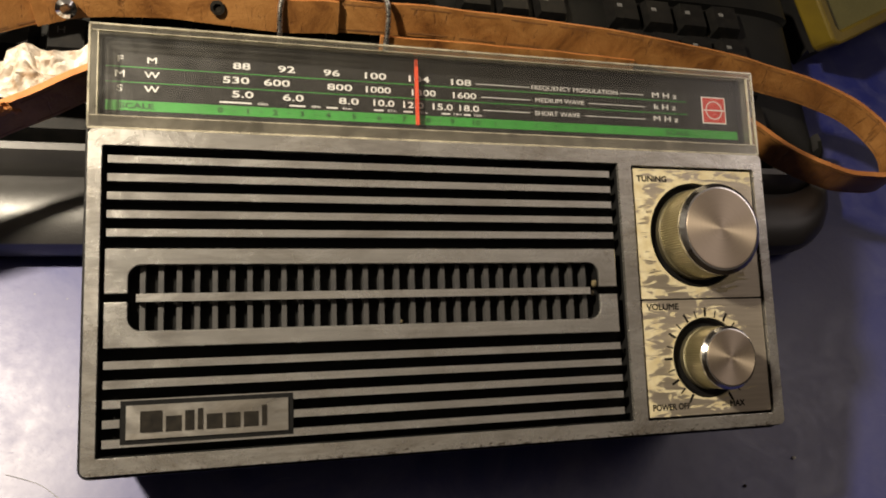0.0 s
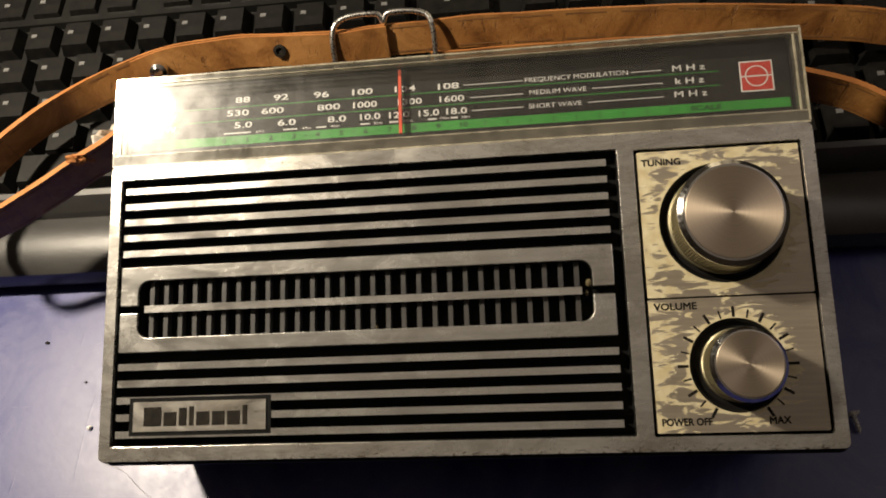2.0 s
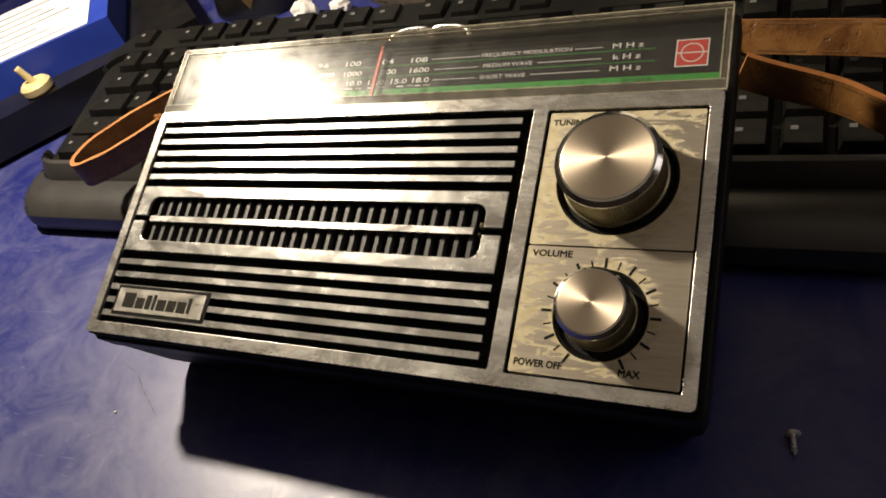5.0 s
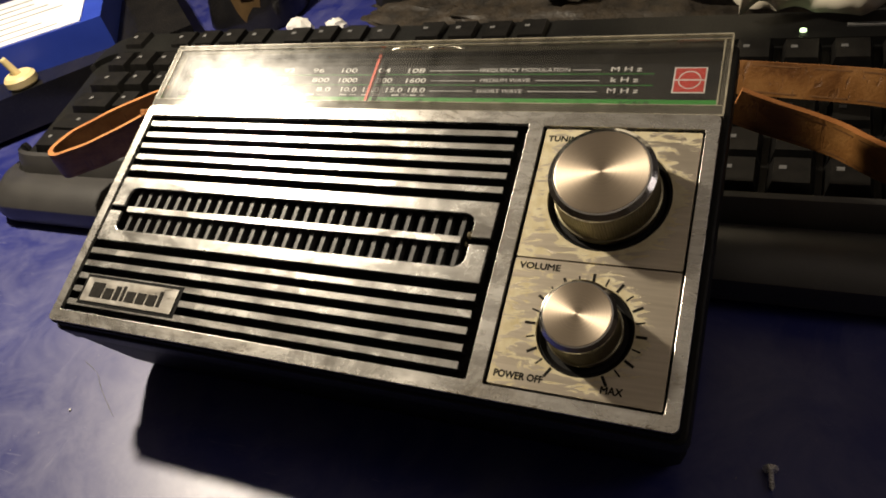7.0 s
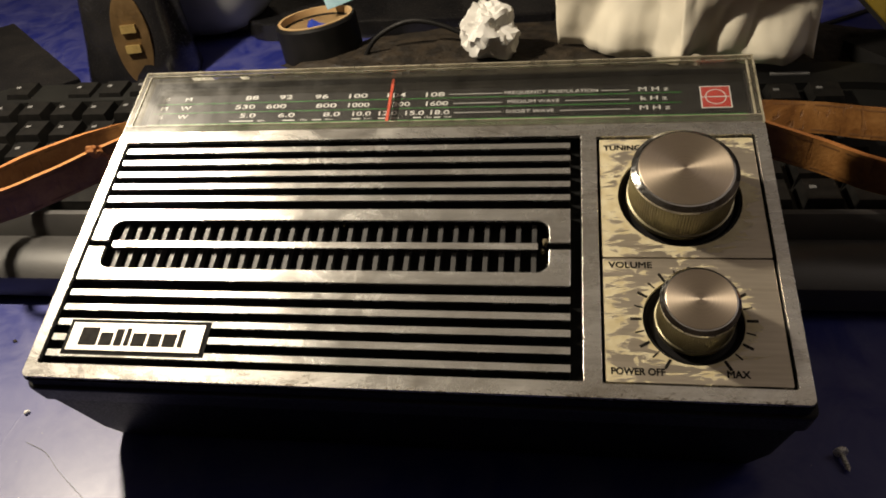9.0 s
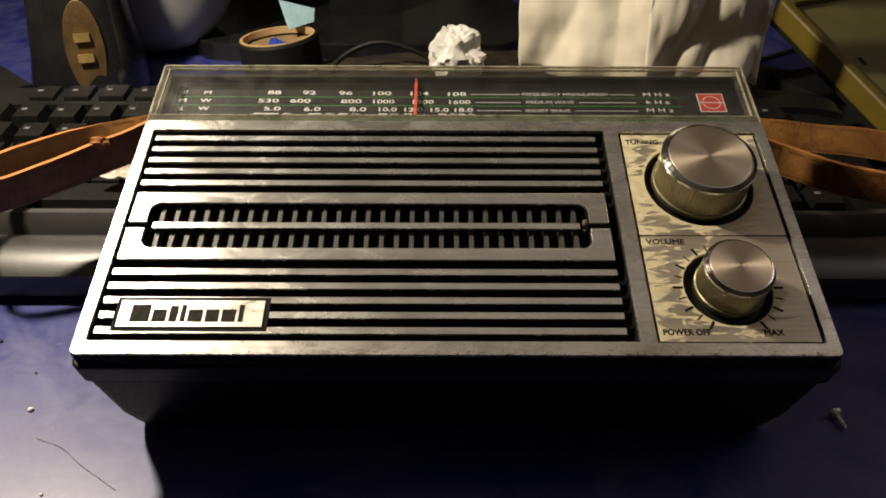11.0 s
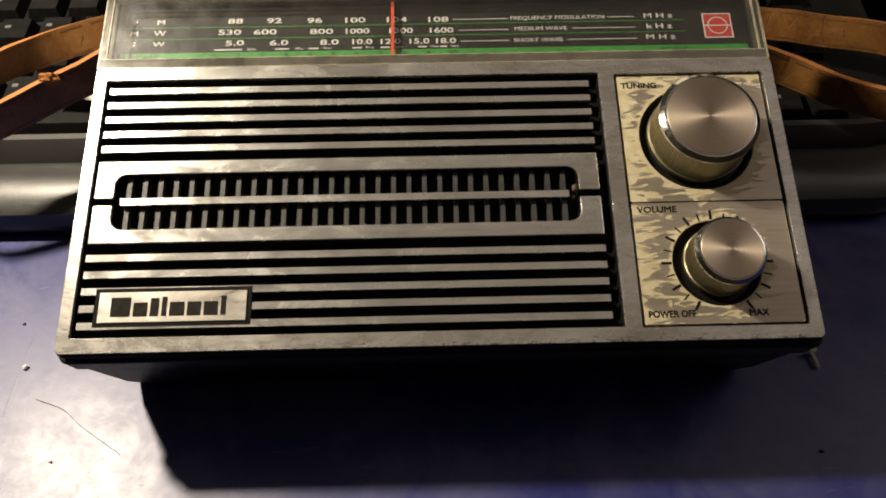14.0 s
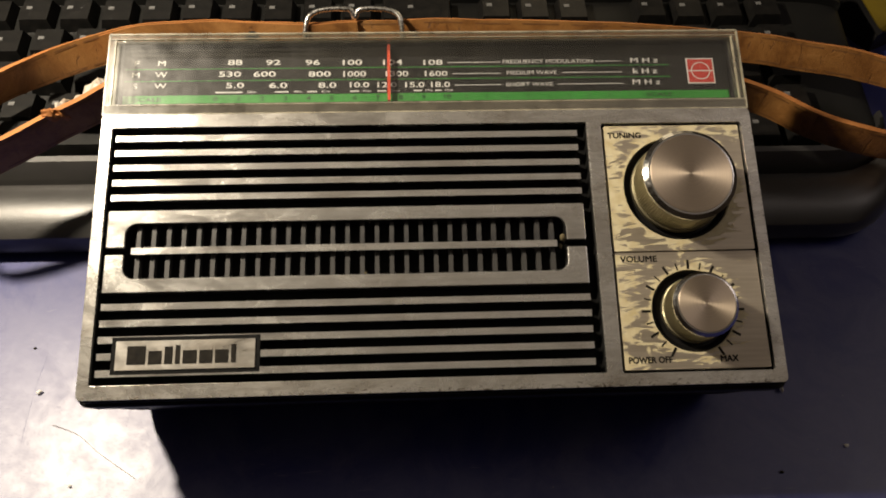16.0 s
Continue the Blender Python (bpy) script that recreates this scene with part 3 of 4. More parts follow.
    # knob panel: two plates
    for y0, y1 in ((47.35, 96.9), (4.2, 46.75)):
        hole_y, hole_r = (71.6, 20.2) if y0 > 40 else (25.0, 15.0)
        hole = [((91.6 if y0 > 40 else 92.2) + hole_r * math.cos(a), hole_y + hole_r * math.sin(a)) for a in (2 * math.pi * i / 48 for i in range(48))]
        part("knob_plate", slab([rounded(65.7, 118.0, y0, y1, 0.5), hole], -4.2, -0.9, 0.2, k), PANEL, r, "silver knob plate flaked to cream")
    for text, x, y, w in (("TUNING", 73.6, 92.9, 1.07), ("VOLUME", 74.3, 44.2, 1.10), ("POWER OFF", 75.0, 7.5, 0.90), ("MAX", 103.2, 7.5, 0.96)):
        me = lettering(text, 3.15 * k, w, 0.038)
        me.materials.append(INK)
        part("printed_word", me, INK, r).location = (x * k, y * k, -0.86 * k)
    for i in range(21):
        a = radians(240 - 15 * i)
        far, w2 = (18.7, 0.46) if i % 2 == 0 else (18.0, 0.26)
        tick = slab([[(15.3, -w2), (far, -w2), (far, w2), (15.3, w2)]], -0.92, -0.84, 0, k)
        part("tick_mark", tick, INK, r).matrix_basis = pose(92.2 * k, 25.0 * k, 0, 0, 0, math.degrees(a))

    def knob(x, y, rad, tall, well):
        kn = part("knob", lathe([(rad * 0.98, -2.5), (rad * 1.03, -1.5), (rad * 1.03, 0.4), (rad, 0.7), (rad * 0.995, tall - 2.6), (rad * 0.96, tall - 2.3), (0, tall - 2.3)], 224, k, None, (3, 4, 0.26)), SKIRT, r, "knurled knob with a spun metal cap", 20)
        kn.location = (x * k, y * k, 0)
        part("chrome_ring", lathe([(rad * 0.97, tall - 2.6), (rad * 1.0, tall - 2.4), (rad * 1.0, tall - 1.4), (rad * 0.91, tall - 0.30), (rad * 0.87, tall - 0.2)], 96, k), CHROME, kn, "chrome bevel ring")
        part("cap", lathe([(rad * 0.875, tall - 0.5), (rad * 0.87, tall - 0.08), (rad * 0.85, tall), (rad * 0.5, tall - 0.12), (0, tall - 0.18)], 96, k), SPUN, kn, "spun aluminium cap")
        ring_bm = lathe([(well, -4.1), (well, -2.0), (well - 0.7, -1.7), (well - 2.0, -3.4)], 72, k)
        part("knob_well", ring_bm, BLACK, r).location = (x * k, y * k, 0)

    knob(91.5, 71.6, 16.9, 14.6, 20.1)
    knob(92.3, 25.0, 11.4, 12.6, 14.9)

    # tuning dial behind a clear cover
    part("dial_plate", box(-120.6, 121, 106.5, 136.8, -10.5, -9.1, 0.2, k), DIAL, r, "black tuning dial with white and green print")
    z = -9.0
    part("dial_strip", box(-119.6, 120.3, 112.5, 115.9, -9.12, z, 0, k), GREEN_INK, r, "green logging scale strip")
    for y in (127.3, 122.1, 117.0):
        if y > 118:
            part("dial_line", box(-119.5, 97.5, y - 0.14, y + 0.14, -9.12, z, 0, k), GREEN_INK, r)

    def say(text, x, y, size, wide=1.0, ink=WHITE_INK):
        me = lettering(text, size * k, wide, 0.016 if size > 3 else 0.030 if ink is DARK_GREEN else 0.002)
        me.materials.append(ink)
        part("dial_print", me, ink, r).location = (x * k, y * k, z * k + 0.00002)

    for y, a, b in ((129.8, "F", "M"), (124.8, "M", "W"), (119.9, "S", "W")):
        say(a, -115.2, y, 3.1, 1.45)
        say(b, -105.4, y, 3.1, 1.45)
    for text, x, y in (("88", -76.8, 129.9), ("92", -61.8, 129.8), ("96", -46.2, 129.6), ("100", -31.0, 129.5), ("104", -14.9, 129.4), ("108", 1.2, 129.2),
                       ("530", -78.7, 124.8), ("600", -65.1, 124.7), ("800", -43.4, 124.5), ("1000", -30.0, 124.4), ("1300", -13.2, 124.3), ("1600", 2.4, 124.2),
                       ("5.0", -76.5, 119.9), ("6.0", -59.6, 119.7), ("8.0", -40.3, 119.6), ("10.0", -28.1, 119.6), ("12.0", -17.2, 119.5), ("15.0", -6.2, 119.4), ("18.0", 4.0, 119.4)):
        say(text, x, y, 3.25, 1.85 if len(text) < 4 else 1.55)
    for text, x, y, w in (("FREQUENCY MODULATION", 48, 129.2, 1.17), ("MEDIUM WAVE", 41.2, 124.3, 1.2), ("SHORT WAVE", 40.0, 119.1, 1.2)):
        say(text, x, y, 2.5, w)
    for text, y in (("M H z", 129.3), ("k H z", 124.5), ("M H z", 119.6)):
        say(text, 87.2, y, 3.1, 1.5)
    for x0, x1, y in ((7.4, 28.8, 129.2), (9.4, 28.8, 124.2), (10.0, 28.6, 119.2), (67.5, 78, 129.2), (53.5, 78, 124.3), (51.5, 78, 119.2)):
        part("dial_rule", box(x0, x1, y - 0.13, y + 0.13, -9.12, z, 0, k), WHITE_INK, r)
    for text, x0, x1, xt in (("60m", -84, -73.5, -69.8), ("49m", -60.9, -55.5, -51.8), ("41m", -48.2, -44.3, -41), ("31m", -31.4, -27.9, -24.8), ("25m", -20.6, -17.2, -13.6), ("19m", -6.3, -3, -0.2), ("16m", 2.2, 4.8, 7.6)):
        part("band_mark", box(x0, x1, 116.75, 117.3, -9.12, z, 0, k), WHITE_INK, r)
        say(text, xt, 117.0, 1.5, 1.3)
    for i in range(11):
        say(str(i), -83.8 + 9.05 * i, 114.1, 2.6, 1.4, DARK_GREEN)
        if i < 10:
            say("·", -79.3 + 9.05 * i, 114.1, 2.6, 1.4, DARK_GREEN)
    say("SCALE", -110, 114.1, 2.5, 1.5, DARK_GREEN)
    say("SCALE", 92, 114.1, 2.5, 1.5, DARK_GREEN)
    for i in range(9):
        part("tick_mark", box(14.5 + 8.2 * i - 0.2, 14.5 + 8.2 * i + 0.2, 113.4, 114.9, -9.12, z + 0.04, 0, k), DARK_GREEN, r)
    mark = part("maker_mark", box(104.4, 115.6, 118.8, 130.1, -9.12, z, 0, k), WHITE_INK, r, "red square mark with a pale border")
    part("mark_field", box(104.9, 115.1, 119.3, 129.6, z, z + 0.05, 0, k), RED, mark)
    part("mark_disc", slab([[(110 + 3.9 * math.cos(2 * math.pi * i / 32), 124.45 + 3.9 * math.sin(2 * math.pi * i / 32)) for i in range(32)],
                            [(110 + 3.5 * math.cos(2 * math.pi * i / 32), 124.45 + 3.5 * math.sin(2 * math.pi * i / 32)) for i in range(32)]], z + 0.05, z + 0.09, 0, k), WHITE_INK, mark)
    part("mark_bar", box(104.9, 115.1, 124.2, 124.7, z + 0.05, z + 0.09, 0, k), WHITE_INK, mark)
    part("needle", box(-16.5, -15.4, 111.6, 136.0, -7.6, -6.2, 0.2, k), NEEDLE, r, "red tuning needle")

    cover = part("dial_cover", box(-122.9, 122.9, 104.4, 137.9, -3.4, -1.6, 0.3, k), COVER, r, "scuffed clear plastic dial cover")
    part("cover_lip", box(-123.4, 123.4, 104.0, 108.3, -9.05, -1.3, 0.5, k), COVER_LIP, cover, "cloudy yellowed lower lip")
    for x0, x1, y0, y1 in ((-123.4, 123.4, 136.2, 138.4), (-123.4, -120.9, 108.35, 136.18), (121.2, 123.4, 108.35, 136.18)):
        part("cover_edge", box(x0, x1, y0, y1, -6.0, -1.3, 0.5, k), COVER_RIM, cover)
    # pale strips paint in the light that corners and creases of the moulding catch
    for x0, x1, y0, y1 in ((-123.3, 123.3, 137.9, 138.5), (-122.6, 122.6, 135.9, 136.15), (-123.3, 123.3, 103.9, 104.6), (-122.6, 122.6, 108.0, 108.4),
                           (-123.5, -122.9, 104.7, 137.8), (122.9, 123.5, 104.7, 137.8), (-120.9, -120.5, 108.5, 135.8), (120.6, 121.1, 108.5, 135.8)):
        part("cover_edge_glint", box(x0, x1, y0, y1, -2.2, -1.22, 0.12, k), COVER_GLINT, cover, "pale strip painting the highlight on the clear cover's edge")
    return r


SKIRT = worn_metal("knurled_skirt", (0.34, 0.31, 0.20), (0.16, 0.13, 0.06), 0.7, (1, 1, 0.3), (0.3, 0.5))


# ---- strap ----
def strap():
    s = thing("shoulder_strap", pose(0, 0, 0), "tan leather shoulder strap with stitched edges, looped over the keyboard", "strap")
    pts = [(-0.113, 0.118, 0.074), (-0.137, 0.108, 0.066), (-0.165, 0.095, 0.059), (-0.187, 0.087, 0.055), (-0.198, 0.093, 0.053), (-0.199, 0.111, 0.052),
           (-0.187, 0.136, 0.051), (-0.170, 0.155, 0.050), (-0.149, 0.170, 0.050), (-0.124, 0.180, 0.049), (-0.098, 0.184, 0.048), (-0.060, 0.182, 0.048), (0.0, 0.184, 0.048),
           (0.045, 0.183, 0.048), (0.090, 0.180, 0.048), (0.136, 0.173, 0.049), (0.167, 0.166, 0.049), (0.197, 0.155, 0.050), (0.216, 0.141, 0.050), (0.224, 0.122, 0.050),
           (0.214, 0.106, 0.051), (0.194, 0.103, 0.052), (0.174, 0.107, 0.053), (0.156, 0.116, 0.054), (0.140, 0.126, 0.056), (0.113, 0.128, 0.066)]
    a, b = ribbon(pts, 0.0132, 0.0024)
    part("band", a, LEATHER, s, "", 40)
    for u in (-0.78, 0.78):
        part("seam", seam(pts, 0.0132, 0.0024, u), SEAM, s, "dark stitched seam along the strap")
    part("band_edge", b, LEATHER_EDGE, s, "raw orange leather edge")
    tongue = [(-0.142, 0.1715, 0.0500), (-0.124, 0.1775, 0.0500), (-0.098, 0.1815, 0.0490), (-0.060, 0.1795, 0.0490), (-0.03, 0.1805, 0.0490)]
    a, b = ribbon(tongue, 0.0130, 0.002)
    part("tongue", a, LEATHER, s, "", 40)
    part("tongue_edge", b, LEATHER_EDGE, s)
    a, b = ribbon([(-0.012, 0.1735, 0.0395), (0.03, 0.1735, 0.0395), (0.07, 0.172, 0.040), (0.105, 0.170, 0.0405)], 0.010, 0.002)
    part("return_band", a, LEATHER, s, "", 40)
    part("return_band_edge", b, LEATHER_EDGE, s)
    loop = [(-0.053, 0.166, 0.032), (-0.053, 0.1775, 0.0485), (-0.048, 0.183, 0.0530), (-0.034, 0.184, 0.0535), (-0.031, 0.182, 0.0505), (-0.028, 0.184, 0.0535),
            (-0.014, 0.183, 0.0530), (-0.010, 0.1775, 0.0485), (-0.010, 0.166, 0.032)]
    part("buckle", tube(loop, 0.0012, 6), BUCKLE, s, "bent nickel wire buckle", 70)
    for x, y, h, size in ((-0.139, 0.1065, 0.0625, 0.0034), (-0.136, 0.1080, 0.0605, 0.0022), (-0.146, 0.104, 0.0585, 0.0018)):
        part("torn_fleck", crumple(size, (1.2, 0.5, 0.9), 31 * size * 1000, 0.5, 3, 1.8), LEATHER_EDGE, s, "torn frayed leather").location = (x, y, h)
    stud = part("rivet", lathe([(0.0034, 0), (0.0034, 0.0030), (0.0038, 0.0034), (0.0036, 0.0046), (0.002, 0.0056), (0, 0.0058)], 24), CHROME, s, "domed metal rivet")
    stud.matrix_basis = pose(-0.130, 0.1705, 0.0448, 60, 0, 14)
    eyelet = part("eyelet", lathe([(0.0028, 0), (0.0028, 0.0007), (0.0016, 0.0009), (0.0014, -0.0005)], 20), INK, s)
    eyelet.matrix_basis = pose(-0.077, 0.1762, 0.0446, 57, 0, 0)


# ---- keyboard ----
def key_height(y):
    return 0.0275 + 0.13 * (y - 0.13)


def keyboard():
    kb = thing("keyboard", pose(0, 0, 0), "dusty black computer keyboard with a palm rest", "keyboard")
    prof = [(0.089, 0.003), (0.0875, 0.008), (0.0885, 0.0135), (0.093, 0.0175), (0.101, 0.0197), (0.109, 0.0197), (0.1136, 0.0180), (0.1148, 0.0150), (0.1158, 0.0185), (0.1172, 0.0222), (0.1198, 0.0258), (0.1225, 0.0262), (0.1242, 0.0240),
            (0.1246, 0.0200), (0.175, 0.0272), (0.216, 0.0330), (0.2165, 0.0366), (0.236, 0.0385), (0.241, 0.0330), (0.241, 0.016), (0.240, 0.003)]
    x0, x1, rad = -0.285, 0.212, 0.022
    stations = [x0 + rad * (1 - math.cos(a)) for a in np.linspace(0.0, math.pi / 2, 7)] + [0.0] + [x1 - 0.036 * (1 - math.cos(a)) for a in np.linspace(math.pi / 2, 0.0, 9)]
    bm = bmesh.new()
    rings = []
    for x in stations:
        big = 0.022 if x < 0 else 0.036
        e = max(rad - (x - x0), big - (x1 - x), 0)
        cut = (rad if x < 0 else big) - math.sqrt(max((rad if x < 0 else big) ** 2 - e * e, 0))
        cut = min(cut, 0.05)
        ring = []
        for y, z in prof:
            f = (y - 0.0875) / 0.1535
            ring.append(bm.verts.new((x, y + cut * (1 - (1.3 if x > 0 else 2) * f), z - 0.10 * cut * (z > 0.012))))
        rings.append(ring)
    for a, b in zip(rings, rings[1:]):
        for i in range(len(prof)):
            bm.faces.new((a[i], a[(i + 1) % len(prof)], b[(i + 1) % len(prof)], b[i]))
    bm.faces.new(rings[0])
    bm.faces.new(list(reversed(rings[-1])))
    case = finish(bm, "case", PALM, 35)
    case.materials.append(CASE)
    for f in case.polygons:
        f.material_index = 1 if f.center.y > 0.1243 and abs(f.normal.x) < 0.9 else 0
    part("case", case, PALM, kb, "black case with a worn grey palm rest")
    for x in (-0.25, 0.17):
        for y in (0.11, 0.22):
            part("foot", box(x - 0.012, x + 0.012, y - 0.006, y + 0.006, 0.0, 0.005, 0.001), BLACK, kb)
    unit = 0.01905
    meshes = {}

    def key(x, y, w, legend=True):
        if w not in meshes:
            bm = bmesh.new()
            hw, hd = w * unit / 2 - 0.0006, unit / 2 - 0.0006
            lo = [bm.verts.new((sx * hw, sy * hd, -0.009)) for sx, sy in ((-1, -1), (1, -1), (1, 1), (-1, 1))]
            hi = [bm.verts.new((sx * (hw - 0.0026), sy * (hd - 0.0024) + 0.0008, 0)) for sx, sy in ((-1, -1), (1, -1), (1, 1), (-1, 1))]
            bm.faces.new(hi)
            for i in range(4):
                bm.faces.new((lo[i], lo[(i + 1) % 4], hi[(i + 1) % 4], hi[i]))
            softened(bm, 0.0009, 2, 20)
            meshes[w] = finish(bm, "key", KEY_SKIN, 40)
        o = part("key", meshes[w], KEY_SKIN, kb)
        o.matrix_basis = pose(x, y, key_height(y) + 0.0004 * math.sin(91 * x + 53 * y), 6.5, 0, 0)
        if abs(y - 0.168) < 1e-6 and abs(x + 0.141) < 0.02 and w == 1:
            me = lettering("G" if x < -0.141 else "H", 0.0042, 1.1)
            me.materials.append(LEGEND)
            part("legend", me, LEGEND, o).location = (-0.002, 0.002, 0.0001)
        elif legend:
            part("legend", LEG_MESH, LEGEND, o).location = (-min(0.003, w * 0.003), 0.0018, 0.00015)

    rows = [(0.1335, [1.25, 1.25, 1.25, 6.25, 1.25, 1.25, 1.25, 1.25]), (0.149, [2.25] + [1] * 10 + [2.75]), (0.168, [1.75] + [1] * 11 + [2.25]),
            (0.187, [1.5] + [1] * 12 + [1.5]), (0.206, [1] * 13 + [2]), (0.2265, [1, -1, 1, 1, 1, 1, -0.5, 1, 1, 1, 1, -0.5, 1, 1, 1, 1])]
    for y, widths in rows:
        x = -0.2695
        for w in widths:
            if w > 0:
                key(x + w * unit / 2, y, w, w < 3)
            x += abs(w) * unit
    for y in (0.187, 0.206):
        for i in range(3):
            key(0.026 + unit * i + unit / 2, y, 1)
    for i in range(3):
        key(0.026 + unit * i + unit / 2, 0.1335, 1)
    key(0.026 + unit * 1.5, 0.149, 1)
    for y in (0.1335, 0.150, 0.168, 0.187, 0.206):
        for i in range(4):
            key(0.1025 + unit * i + unit / 2, y, 1)
    part("status_light", lathe([(0.0014, 0), (0.0013, 0.0008), (0, 0.0011)], 16), LED, kb, "small lit green status light").location = (0.131, 0.2215, 0.0371)
    part("maker_bar", box(0.148, 0.166, 0.224, 0.2265, 0.037, 0.0381), LEGEND, kb)


def glow():
    m, nt, bs = shader("status_light_glow")
    bs.inputs["Base Color"].default_value = (0.6, 0.9, 0.4, 1)
    bs.inputs["Emission Color"].default_value = (0.75, 1.0, 0.55, 1)
    bs.inputs["Emission Strength"].default_value = 2.5
    return m


LED = glow()
LEG_MESH = finish(box(-0.0013, 0.0013, -0.0010, 0.0010, -0.0001, 0.00008), "legend", LEGEND, 0)


# ---- clutter on the table ----
def screw():
    s = thing("screw", pose(0.1325, 0.0245, 0.0022, 97, 0, 8) @ Matrix.Scale(0.76, 4), "small steel screw lying on the table", "screw")
    part("head", lathe([(0.0028, 0), (0.003, 0.0006), (0.0026, 0.0016), (0.001, 0.002)], 20), STEEL, s)
    prof = [(0.0011, 0.0016)] + [(0.0012 if i % 2 else 0.0009, 0.002 + 0.00045 * i) for i in range(15)] + [(0, 0.0098)]
    part("shank", lathe(prof, 14), STEEL, s)


def scrap():
    """A torn, creased piece of white paper lying over the front keys."""
    rim = [(-0.1600, 0.1345), (-0.1545, 0.1440), (-0.1475, 0.1575), (-0.1360, 0.1560), (-0.1180, 0.1590), (-0.1180, 0.1320), (-0.1300, 0.1325), (-0.1450, 0.1332)]
    bm = bmesh.new()
    n, m = 40, 14
    rings = []
    for j in range(m + 1):
        ring = []
        for i in range(n):
            u = i / n * len(rim)
            p, q = rim[int(u)], rim[(int(u) + 1) % len(rim)]
            f = u - int(u)
            x, y = p[0] + (q[0] - p[0]) * f, p[1] + (q[1] - p[1]) * f
            s = 1 - j / m
            x, y = -0.1380 + (x + 0.1380) * s, 0.1450 + (y - 0.1450) * s
            torn = 0.0009 * noise.noise(Vector((i * 1.7, 3.0, 1.0))) * (j == 0)
            h = 0.0335 + 0.0085 * abs(noise.noise(Vector((x * 95, y * 95, 4.0)))) + 0.0045 * abs(noise.noise(Vector((x * 260, y * 260, 9.0))))
            ring.append(bm.verts.new((x + torn, y - torn, h)))
        rings.append(ring)
    for a, b in zip(rings, rings[1:]):
        for i in range(n):
            bm.faces.new((a[i], a[(i + 1) % n], b[(i + 1) % n], b[i]))
    bmesh.ops.remove_doubles(bm, verts=bm.verts[:], dist=1e-6)
    ob = part("paper_scrap", bm, STAINED, None, "", 12)
    tagged(ob, "torn creased white paper scrap with brown stains lying on the keyboard", "paper")
    ob.modifiers.new("thickness", "SOLIDIFY").thickness = 0.0004


def stand():
    """A black glossy stand with a brass switch plate."""
    s = thing("lamp_stand", pose(-0.247, 0.336, 0), "glossy black lamp stand with an oval brass switch plate", "lamp")
    bm = bmesh.new()
    rings = []
    for h, w, d in ((0, 0.036, 0.030), (0.004, 0.038, 0.032), (0.03, 0.034, 0.027), (0.08, 0.029, 0.021), (0.14, 0.026, 0.018), (0.22, 0.025, 0.017), (0.30, 0.024, 0.016)):
        rings.append([bm.verts.new((w * math.copysign(abs(math.cos(a)) ** 0.7, math.cos(a)), d * math.copysign(abs(math.sin(a)) ** 0.7, math.sin(a)) + 0.10 * h, h)) for a in (2 * math.pi * i / 40 for i in range(40))])
    for a, b in zip(rings, rings[1:]):
        for i in range(40):
            bm.faces.new((a[i], a[(i + 1) % 40], b[(i + 1) % 40], b[i]))
    bm.faces.new(list(reversed(rings[0])))
    bm.faces.new(rings[-1])
    part("body", bm, GLOSS_BLACK, s, "", 50)
    plate = part("switch_plate", slab([[(0.0120 * math.cos(2 * math.pi * i / 40), 0.030 * math.sin(2 * math.pi * i / 40)) for i in range(40)]], 0, 0.002, 0.0006), BRASS, s, "oval brass switch plate")
    plate.matrix_basis = pose(0.011, -0.0222, 0.036, 80, 0, 14)
    for y in (0.007, -0.006):
        part("slider", box(-0.0048, 0.0048, y - 0.0026, y + 0.0026, 0.0022, 0.0052, 0.001), GILT, plate, "worn gilt slider")


def grey_shell():
    """The rounded grey shell behind the stand."""
    bm = bmesh.new()
    bmesh.ops.create_uvsphere(bm, u_segments=48, v_segments=24, radius=1)
    for v in bm.verts:
        a = [math.copysign(abs(c) ** 0.72, c) for c in v.co]
        v.co = Vector((a[0] * 0.082, a[1] * 0.05, a[2] * 0.13 + 0.1301))
    ob = part("speaker_shell", bm, GREY, None, "", 40)
    tagged(ob, "rounded grey plastic speaker behind the black stand", "speaker")
    ob.location = (-0.238, 0.425, 0)


def tape_roll():
    c = thing("tape_roll", pose(-0.113, 0.337, 0.0025, -2, -5, 0) @ Matrix.Scale(0.88, 4), "black tape roll with a tan card core lying on the table", "tape")
    part("roll", lathe([(0.030, 0.0), (0.031, 0.001), (0.031, 0.037), (0.030, 0.039), (0.0288, 0.039), (0.0288, 0.0)], 56), BLACK, c)
    part("core", lathe([(0.0287, 0.033), (0.0287, 0.0397), (0.0265, 0.0397), (0.0265, 0.033)], 56), TAN_CARD, c, "tan card core ring")
    part("inner_wall", lathe([(0.0264, 0.001), (0.0264, 0.0345), (0.0258, 0.0345), (0.0258, 0.001)], 56), BLACK, c, "dark inner wall")
    part("lining", crumple(0.02, (1.0, 0.9, 0.95), 4, 0.5, 3, 1.6), BLUE_CARD, c, "crumpled blue scrap inside").location = (-0.003, 0, 0.004)
    bm = slab([[(-0.010, 0), (0.011, 0.003), (0.014, 0.013), (-0.012, 0.024)]], 0, 0.0007, 0.0002)
    part("film_scrap", bm, PALE_BLUE, c, "pale blue film scrap").matrix_basis = pose(0.016, 0.016, 0.040, 62, 0, 20)


